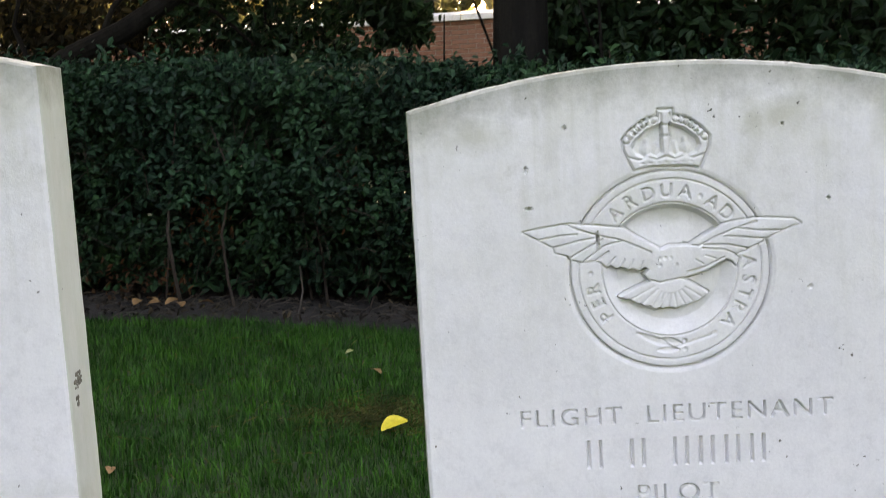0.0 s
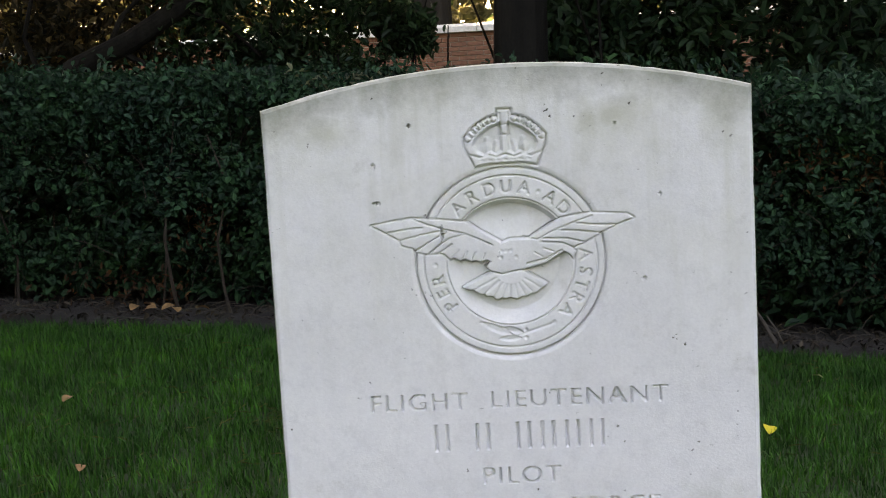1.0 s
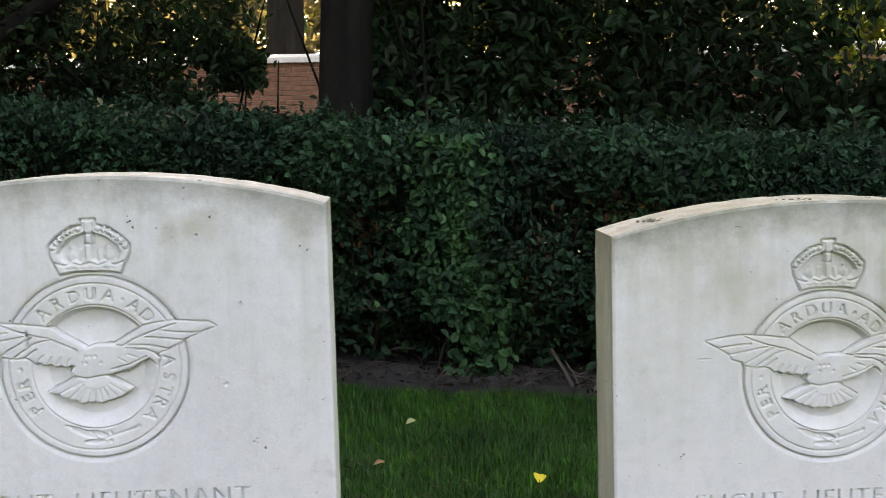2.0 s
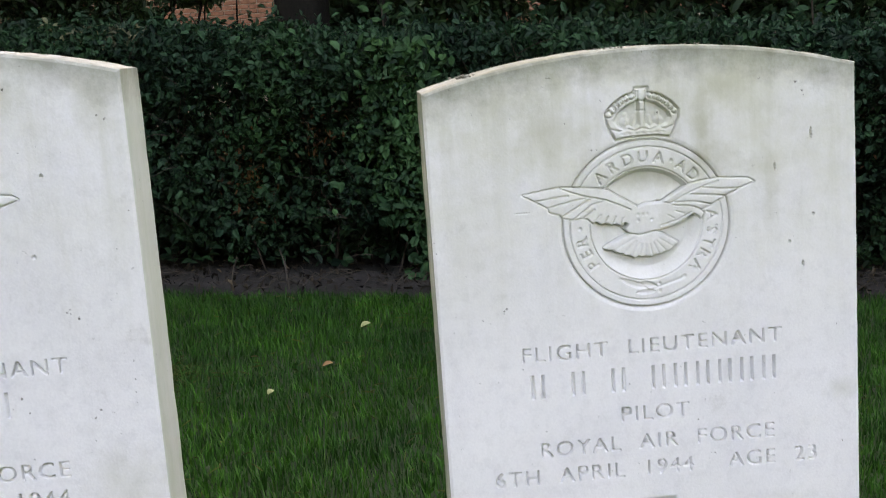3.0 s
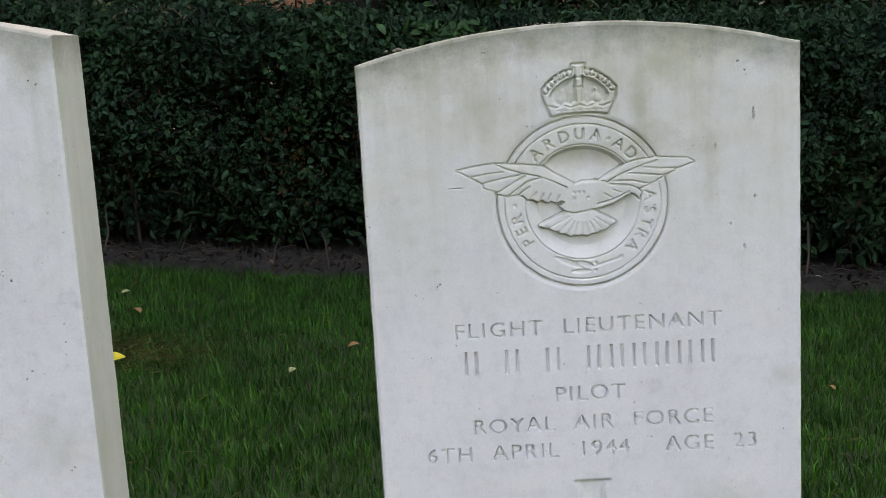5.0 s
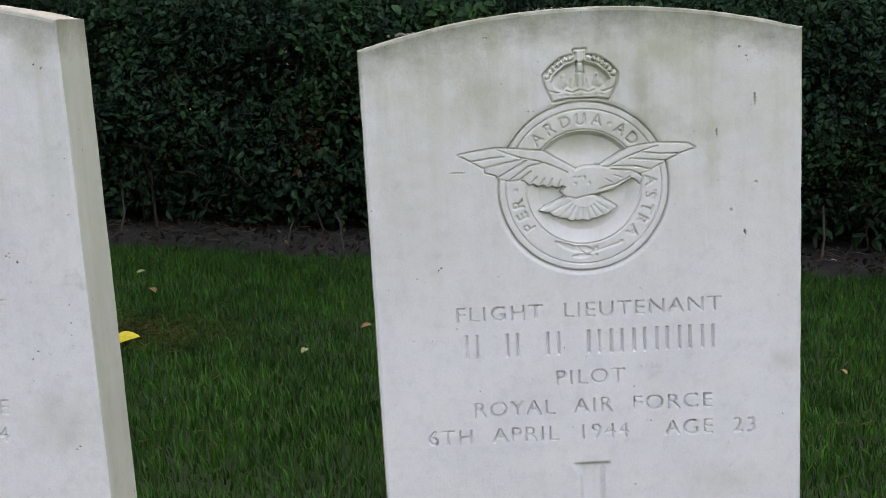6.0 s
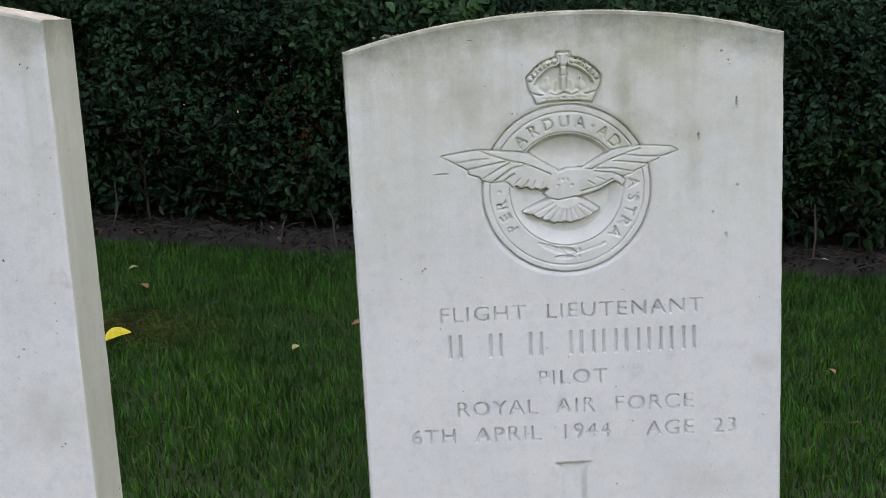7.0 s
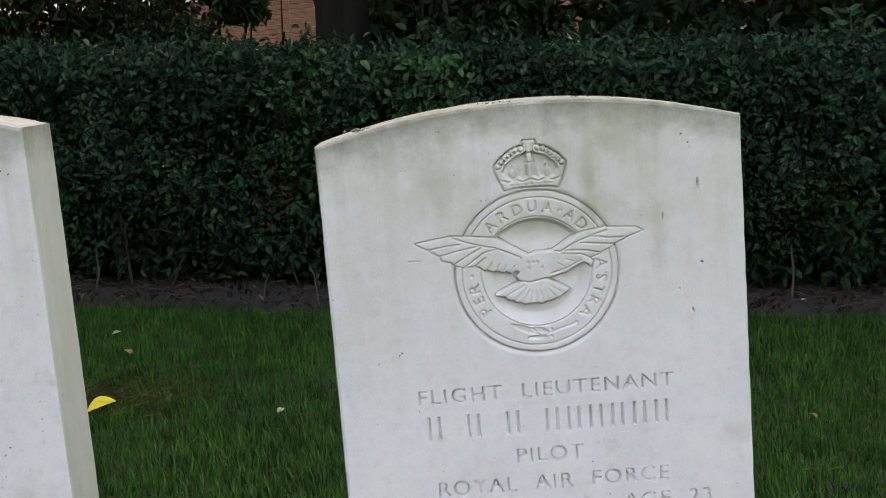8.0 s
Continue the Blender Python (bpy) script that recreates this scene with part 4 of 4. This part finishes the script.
# ---------------------------------------------------------------- trees and shrubs
def limb_tree(name, label, base, trunk_pts, radii, crown_centres, n_leaves, leaf, mat, rng, sides=14, lowest=-9.0):
    tree = new(name)
    tagged(tree, label, "tree")
    bm = bmesh.new()
    tube(bm, trunk_pts, radii, sides)
    part("trunk", bm, BARK, tree)
    pts = []
    for (cx, cy, cz, sx, sy, sz) in crown_centres:
        bm = bmesh.new()
        start = Vector(trunk_pts[-1]) if cz > trunk_pts[-1][2] else Vector(trunk_pts[len(trunk_pts) // 2])
        end = Vector((cx, cy, cz))
        mid = (start + end) / 2 + Vector((rng.normal(0, 0.1), rng.normal(0, 0.1), 0.15))
        tube(bm, [start, mid, end], [radii[-1] * 0.5, radii[-1] * 0.3, 0.01], 6)
        part("limb", bm, BARK, tree)
        k = int(n_leaves / len(crown_centres))
        sub = rng.normal(size=(24, 3)) * 0.55
        c = sub[rng.integers(0, 24, k)] + rng.normal(size=(k, 3)) * 0.22
        pts.append(np.array([cx, cy, cz]) + c * np.array([sx, sy, sz]))
    pts = np.concatenate(pts)
    scatter_leaves("crown", pts[pts[:, 2] > lowest], leaf, mat, tree, rng)["kind"] = "stuff"
    return tree


rng = np.random.default_rng(21)
limb_tree("tree", "dark-barked tree standing behind the hedge", None,
          [(-0.57, 5.4, -0.5), (-0.56, 5.4, 0.6), (-0.52, 5.42, 1.6), (-0.5, 5.45, 2.8), (-0.45, 5.5, 4.2)], [0.19, 0.155, 0.14, 0.13, 0.10],
          [(-0.4, 5.2, 4.6, 2.0, 1.6, 1.4), (1.4, 5.4, 3.7, 2.2, 1.5, 1.5), (-2.2, 5.4, 3.9, 1.8, 1.5, 1.3), (0.6, 5.6, 5.6, 2.2, 1.8, 1.4), (-1.4, 5.6, 5.8, 2.0, 1.8, 1.4),
           (-1.0, 5.2, 3.35, 1.2, 0.9, 0.55), (0.6, 5.2, 3.35, 1.2, 0.9, 0.55), (-2.4, 5.3, 3.4, 1.2, 0.9, 0.6)],
          50000, 0.18, TREE_LEAF, rng, lowest=3.4)
leaning = limb_tree("tree", "leaning dark tree with a low limb behind the hedge", None,
                    [(-4.5, 6.0, -0.5), (-3.95, 6.0, 0.80), (-3.2, 6.0, 1.20), (-2.85, 6.0, 1.34), (-2.5, 6.0, 1.54), (-1.7, 6.05, 2.05), (-0.9, 6.1, 2.9)],
                    [0.11, 0.085, 0.066, 0.064, 0.055, 0.05, 0.04],
                    [(-3.2, 6.2, 3.6, 1.8, 1.4, 1.4), (-4.8, 6.2, 3.9, 1.8, 1.4, 1.5), (-4.0, 6.4, 5.3, 2.0, 1.6, 1.4)], 22000, 0.2, TREE_LEAF, rng, lowest=3.4)
for pts, r in (([(-2.95, 6.0, 1.30), (-2.78, 6.02, 1.20), (-2.66, 6.05, 1.02), (-2.62, 6.1, 0.80)], 0.022), ([(-3.0, 6.0, 1.28), (-2.9, 6.0, 1.48), (-2.6, 6.0, 1.75), (-2.45, 6.0, 2.1)], 0.020),
               ([(-2.55, 6.0, 1.52), (-2.3, 6.05, 1.42), (-2.1, 6.1, 1.22)], 0.016), ([(-3.4, 6.0, 1.10), (-3.5, 6.0, 1.40), (-3.35, 6.0, 1.90)], 0.018)):
    bm = bmesh.new()
    tube(bm, pts, [r * (1 - 0.22 * k) for k in range(len(pts))], 7)
    part("limb", bm, BARK, leaning)


def shrub(label, boxes, n, leaf, mat, rng, stems=10, cat="shrub"):
    s = new("shrub")
    tagged(s, label, cat)
    pts = []
    bm = bmesh.new()
    for cx, cy, cz, sx, sy, sz in boxes:
        sub = rng.uniform(-1, 1, size=(30, 3))
        k = n // len(boxes)
        c = sub[rng.integers(0, 30, k)] * 0.8 + rng.normal(size=(k, 3)) * 0.2
        pts.append(np.array([cx, cy, cz]) + c * np.array([sx, sy, sz]))
        for i in range(stems):
            x, y = cx + rng.uniform(-sx, sx) * 0.7, cy + rng.uniform(-sy, sy) * 0.7
            z = float(ground_z(x, y))
            top = (x + rng.normal(0, 0.25), y + rng.normal(0, 0.2), cz + sz * rng.uniform(0.0, 0.8))
            tube(bm, [(x, y, z - 0.03), ((x + top[0]) / 2 + rng.normal(0, 0.06), (y + top[1]) / 2, (z + top[2]) / 2), top], [0.014, 0.010, 0.004], 5)
    part("stem_growth", bm, BARK, s)["kind"] = "stuff"
    scatter_leaves("foliage", np.concatenate(pts), leaf, mat, s, rng)["kind"] = "stuff"
    return s


shrub("dense dark green shrub behind the hedge", [(0.45, 5.9, 1.6, 0.85, 0.5, 1.5), (-0.10, 6.0, 1.3, 0.32, 0.3, 1.0), (2.55, 6.1, 0.65, 0.35, 0.3, 0.45), (1.6, 5.8, 1.6, 0.8, 0.6, 1.5), (3.4, 5.8, 1.5, 0.72, 0.6, 1.4), (4.6, 5.8, 1.6, 0.9, 0.6, 1.5)], 66000, 0.085, SHRUB_GREEN, rng, 4)
shrub("thin straggly shrub with brown leaves before the wall", [(-3.1, 6.7, 1.3, 0.9, 0.5, 0.9), (-4.7, 6.7, 1.4, 0.9, 0.5, 1.2)], 15000, 0.072, THICKET_LEAF, rng, 12)
shrub("low dense green shrub behind the hedge", [(-1.65, 6.2, 0.88, 0.45, 0.3, 0.40), (-2.25, 6.3, 0.95, 0.45, 0.3, 0.42)], 8000, 0.062, SHRUB_GREEN, rng, 5)
shrub("sunlit yellow-green bushes beyond the wall", [(-11, 20, 3.2, 3.2, 1.2, 3.2), (-5, 20, 3.2, 3.2, 1.2, 3.2), (1, 20, 3.4, 3.2, 1.2, 3.2), (7, 20, 3.4, 3.2, 1.2, 3.2), (13, 20, 3.4, 3.2, 1.2, 3.2)], 19000, 0.3, SUNNY_LEAF, rng)
shrub("far dark evergreen screen beyond the wall", [(-15, 32, 3.4, 5.2, 1.2, 4.0), (-5, 32, 3.4, 5.2, 1.2, 4.0), (5, 32, 3.4, 5.2, 1.2, 4.0), (15, 32, 3.4, 5.2, 1.2, 4.0)], 13000, 0.5, TREE_LEAF, rng)


# added row that stops sunlit ground showing through the hedge foot
shrub("low dark shrub row added behind the hedge to block light gaps", [(-3.5, 5.0, 0.25, 1.0, 0.2, 0.5), (-1.8, 4.95, 0.25, 1.0, 0.2, 0.5), (0, 4.85, 0.32, 1.0, 0.2, 0.5), (1.0, 4.8, 0.36, 0.8, 0.2, 0.45), (1.8, 4.7, 0.26, 1.0, 0.2, 0.5), (3.4, 4.6, 0.0, 1.0, 0.2, 0.5)], 11000, 0.10, SHRUB_GREEN, rng, 6)
# added unseen tree: keeps skylight off the stones' left faces
limb_tree("tree", "broad dark tree added out of view to block sky from the left", None,
          [(-5.6, -0.5, -0.2), (-5.6, -0.5, 1.2), (-5.55, -0.5, 2.6), (-5.5, -0.4, 4.2)], [0.28, 0.22, 0.19, 0.14],
          [(-5.2, -3.2, 3.2, 1.2, 2.0, 3.0), (-5.3, -0.4, 3.6, 1.2, 2.0, 3.4), (-5.2, 2.4, 3.2, 1.2, 2.0, 3.0), (-5.6, -0.6, 6.2, 1.6, 3.2, 2.0)], 11000, 0.40, TREE_LEAF, rng)


# added unseen trees behind the camera and to the right, blocking low skylight
for cx, cy in ((-5.5, -12.5), (0.0, -13.4), (6.0, -12.8), (8.0, -5.0), (7.0, -0.5), (7.2, 3.4)):
    limb_tree("tree", "dense dark tree added out of view to block low sky", None,
              [(cx, cy, 0.0), (cx, cy, 1.0), (cx + 0.05, cy, 2.2), (cx, cy + 0.1, 3.6)], [0.26, 0.21, 0.18, 0.12],
              [(cx - 1.2, cy, 2.2, 1.7, 1.1, 1.9), (cx + 1.2, cy, 2.2, 1.7, 1.1, 1.9), (cx, cy, 3.2, 2.2, 1.3, 1.5)], 7000, 0.46, TREE_LEAF, rng)
# added trees, crowns out of view: keep sun and warm sky off the stones
for cx, cy, h in ((-9.5, 17.6, 0.3), (-1.75, 17.8, 0.0), (4.6, 17.2, 0.5), (10.4, 17.6, -0.2)):
    limb_tree("tree", "tall broad-leaved tree added beyond the wall to block sun and sky", None,
              [(cx, cy, -0.6), (cx, cy, 2.5), (cx + 0.1, cy, 5.2), (cx, cy + 0.1, 9.0 + h)], [0.36, 0.30, 0.26, 0.18],
              [(cx - 2.0, cy, 8.2 + h, 2.6, 1.9, 2.3), (cx + 2.0, cy, 8.4 + h, 2.6, 1.9, 2.3), (cx, cy, 11.8 + h, 3.2, 2.2, 2.5)], 6000, 0.72, TREE_LEAF, rng, lowest=6.0)
# looks sunlit through its leaf colour alone
shrub("yellow-green growth before the wall, sunlight put into its leaf colour", [(3.55, 7.7, 1.6, 0.6, 0.3, 0.8)], 2000, 0.085, SUN_TONED_LEAF, rng, 7)


shrub("thin hanging sprays of leaves before the wall", [(-1.45, 6.3, 1.62, 0.45, 0.3, 0.36), (-2.15, 6.2, 1.62, 0.5, 0.3, 0.40), (-1.22, 6.3, 1.30, 0.16, 0.2, 0.12)], 4800, 0.066, SHRUB_GREEN, rng, 2)


# a seedling with broad leaves that looks over the hedge beside the trunk
def seedling(at, label):
    g = np.random.default_rng(5)
    plant = new("sapling")
    tagged(plant, label, "sapling")
    x, y, top = at
    bm = bmesh.new()
    tube(bm, [(x, y, float(ground_z(x, y)) - 0.03), (x + 0.02, y, top * 0.55), (x, y - 0.02, top)], [0.009, 0.007, 0.004], 6)
    part("stem", bm, TWIG, plant)
    n = 22
    ang = g.uniform(0, 2 * math.pi, n)
    reach = g.uniform(0.03, 0.13, n)
    c = np.stack([x + reach * np.cos(ang), y + 0.5 * reach * np.sin(ang), top - 0.12 + g.uniform(-0.10, 0.14, n)], 1)
    along = np.stack([np.cos(ang), np.sin(ang) - 0.3, g.uniform(-0.2, 0.7, n)], 1)
    length = g.uniform(0.06, 0.10, n)
    v, f = leaf_arrays(c, along, np.tile([[0, -0.7, 0.8]], (n, 1)) + g.normal(0, 0.25, (n, 3)), length, length * 0.55)
    mesh_object("foliage", v, f, PALE_HEDGE_LEAF, plant)["kind"] = "stuff"


seedling((-0.127, 4.9, 1.03), "young sapling with broad green leaves behind the hedge")
seedling((1.87, 4.45, 0.93), "young sapling with broad green leaves behind the hedge")


def litter():
    """Dry leaves and bits of twig on the bare soil."""
    g = np.random.default_rng(31)
    n = 2600
    x = g.uniform(-4.5, 3.5, n)
    y = lawn_edge(x) + g.uniform(-0.03, 0.8, n)
    z = ground_z(x, y) + 0.036 + g.uniform(0, 0.012, n)
    ob = scatter_leaves("leaf_litter", np.stack([x, y, z], 1), 0.032, BROWN_LITTER, None, g, np.tile([[0, 0, 2.0]], (n, 1)), 0.0, 0.5)
    tagged(ob, "dry brown leaf litter on bare soil", "litter", kind="stuff")
    bm = bmesh.new()
    for i in range(420):
        p = Vector((g.uniform(-3.5, 2.5), 0, 0))
        p.y = float(lawn_edge(p.x)) + g.uniform(0.0, 0.4)
        p.z = float(ground_z(p.x, p.y)) + 0.04
        a = g.uniform(0, 6.28)
        d = Vector((math.cos(a), math.sin(a), g.uniform(-0.05, 0.25))) * g.uniform(0.04, 0.16)
        tube(bm, [p, p + d * 0.5 + Vector((0, 0, 0.012)), p + d], [0.0022, 0.002, 0.001], 4)
    me = bpy.data.meshes.new("twig_litter")
    bm.to_mesh(me)
    bm.free()
    me.materials.append(TWIG_PALE)
    tagged(new("twig_litter", me), "thin dry twigs lying on the soil", "litter", kind="stuff")


litter()


# ---------------------------------------------------------------- fallen leaves
def fallen_leaf(x, y, size, turn, mat, label):
    bm = bmesh.new()
    n = 9
    rows = []
    for i in range(n):
        t = i / (n - 1)
        w = size * 0.36 * math.sin(math.pi * min(1, t * 0.94 + 0.03)) ** 0.8
        lift = 0.10 * size * math.sin(t * 3.0)
        rows.append([bm.verts.new((size * (t - 0.5), s * w, lift + abs(s) * w * 0.35)) for s in (-1, -0.5, 0, 0.5, 1)])
    for r0, r1 in zip(rows, rows[1:]):
        for k in range(4):
            bm.faces.new((r0[k], r1[k], r1[k + 1], r0[k + 1]))
    me = bpy.data.meshes.new("fallen_leaf")
    bm.to_mesh(me)
    bm.free()
    me.materials.append(mat)
    me.shade_smooth()
    ob = new("fallen_leaf", me)
    ob.matrix_world = pose(x, y, float(ground_z(x, y)) + 0.03, 14, -10, turn)
    return tagged(ob, label, "leaf", "fallen leaves")


for x, y, s, r, kind in ((-1.02, 1.95, 0.075, 25, "y"), (-1.133, 2.635, 0.075, 140, "b"), (-0.541, 1.891, 0.04, 60, "p"), (-0.406, 2.189, 0.05, 10, "b"),
                         (0.025, 2.076, 0.05, 80, "y"), (0.812, 1.797, 0.045, 120, "b"), (-0.62, 2.30, 0.035, 200, "b"), (-1.25, 2.95, 0.05, 20, "p"),
                         (0.55, 2.5, 0.05, 50, "b"), (0.35, 2.85, 0.06, 150, "p"), (-0.3, 2.75, 0.06, 30, "p"), (-1.9, 2.2, 0.06, 70, "b"), (-1.6, 1.5, 0.05, 100, "b")):
    mat, lab = {"y": (YELLOW_LEAF, "bright yellow fallen leaf lying on the grass"), "b": (BROWN_LEAF, "dry brown fallen leaf lying on the grass"),
                "p": (PALE_LEAF, "pale greenish fallen leaf lying on the grass")}[kind]
    fallen_leaf(x, y, s if kind == "y" else s * 0.62, r, mat, lab)

for i, (x, y) in enumerate(((-2.16, 3.80), (-2.10, 3.86), (-2.24, 3.84), (-2.05, 3.80), (-2.20, 3.92), (-1.95, 3.85))):
    leaf_ob = fallen_leaf(x, y, 0.06, 40 * i, BROWN_LEAF, "dry reddish-brown leaf lying at the hedge foot")
    leaf_ob.location.z += 0.025
for x, y in ((1.305, 3.446), (1.06, 3.42)):
    bm = bmesh.new()
    bmesh.ops.create_icosphere(bm, subdivisions=2, radius=0.016)
    for v in bm.verts:
        v.co *= 1 + 0.25 * noise.noise(v.co * 60 + Vector((x, y, 0)))
        v.co.z *= 0.6
    me = bpy.data.meshes.new("pebble")
    bm.to_mesh(me)
    bm.free()
    me.materials.append(COPING)
    peb = new("pebble", me)
    peb.location = (x, y, float(ground_z(x, y)) + 0.034)
    tagged(peb, "small pale pebble lying on the dark soil", "pebble", "pebbles")

# ---------------------------------------------------------------- bricks of the wall, the visible top courses
bm = box_bm(-0.1055, 0.1055, -0.05, 0.05, -0.0262, 0.0262, 0.004)
brick_me = bpy.data.meshes.new("brick")
bm.to_mesh(brick_me)
bm.free()
brick_me.materials.append(BRICK)
rest_v, rest_f = [], []
for course in range(13):
    z = WALL_TOP - 0.033 - course * 0.0625
    for i in range(80):
        x = -11.0 + i * 0.2215 + (0.1108 if course % 2 else 0)
        turn = pose(x, WALL_Y + 0.05 + RNG.uniform(-0.004, 0.004), z, 0, 0, RNG.uniform(-0.6, 0.6))
        if -5.6 < x < -0.6:
            b = new("brick", brick_me)
            b.parent = wall
            b.matrix_basis = turn
        else:
            k = len(rest_v)
            rest_v += [turn @ v.co for v in brick_me.vertices]
            rest_f += [[k + j for j in f.vertices] for f in brick_me.polygons]
mesh_object("brickwork", rest_v, rest_f, BRICK, wall)["kind"] = "stuff"
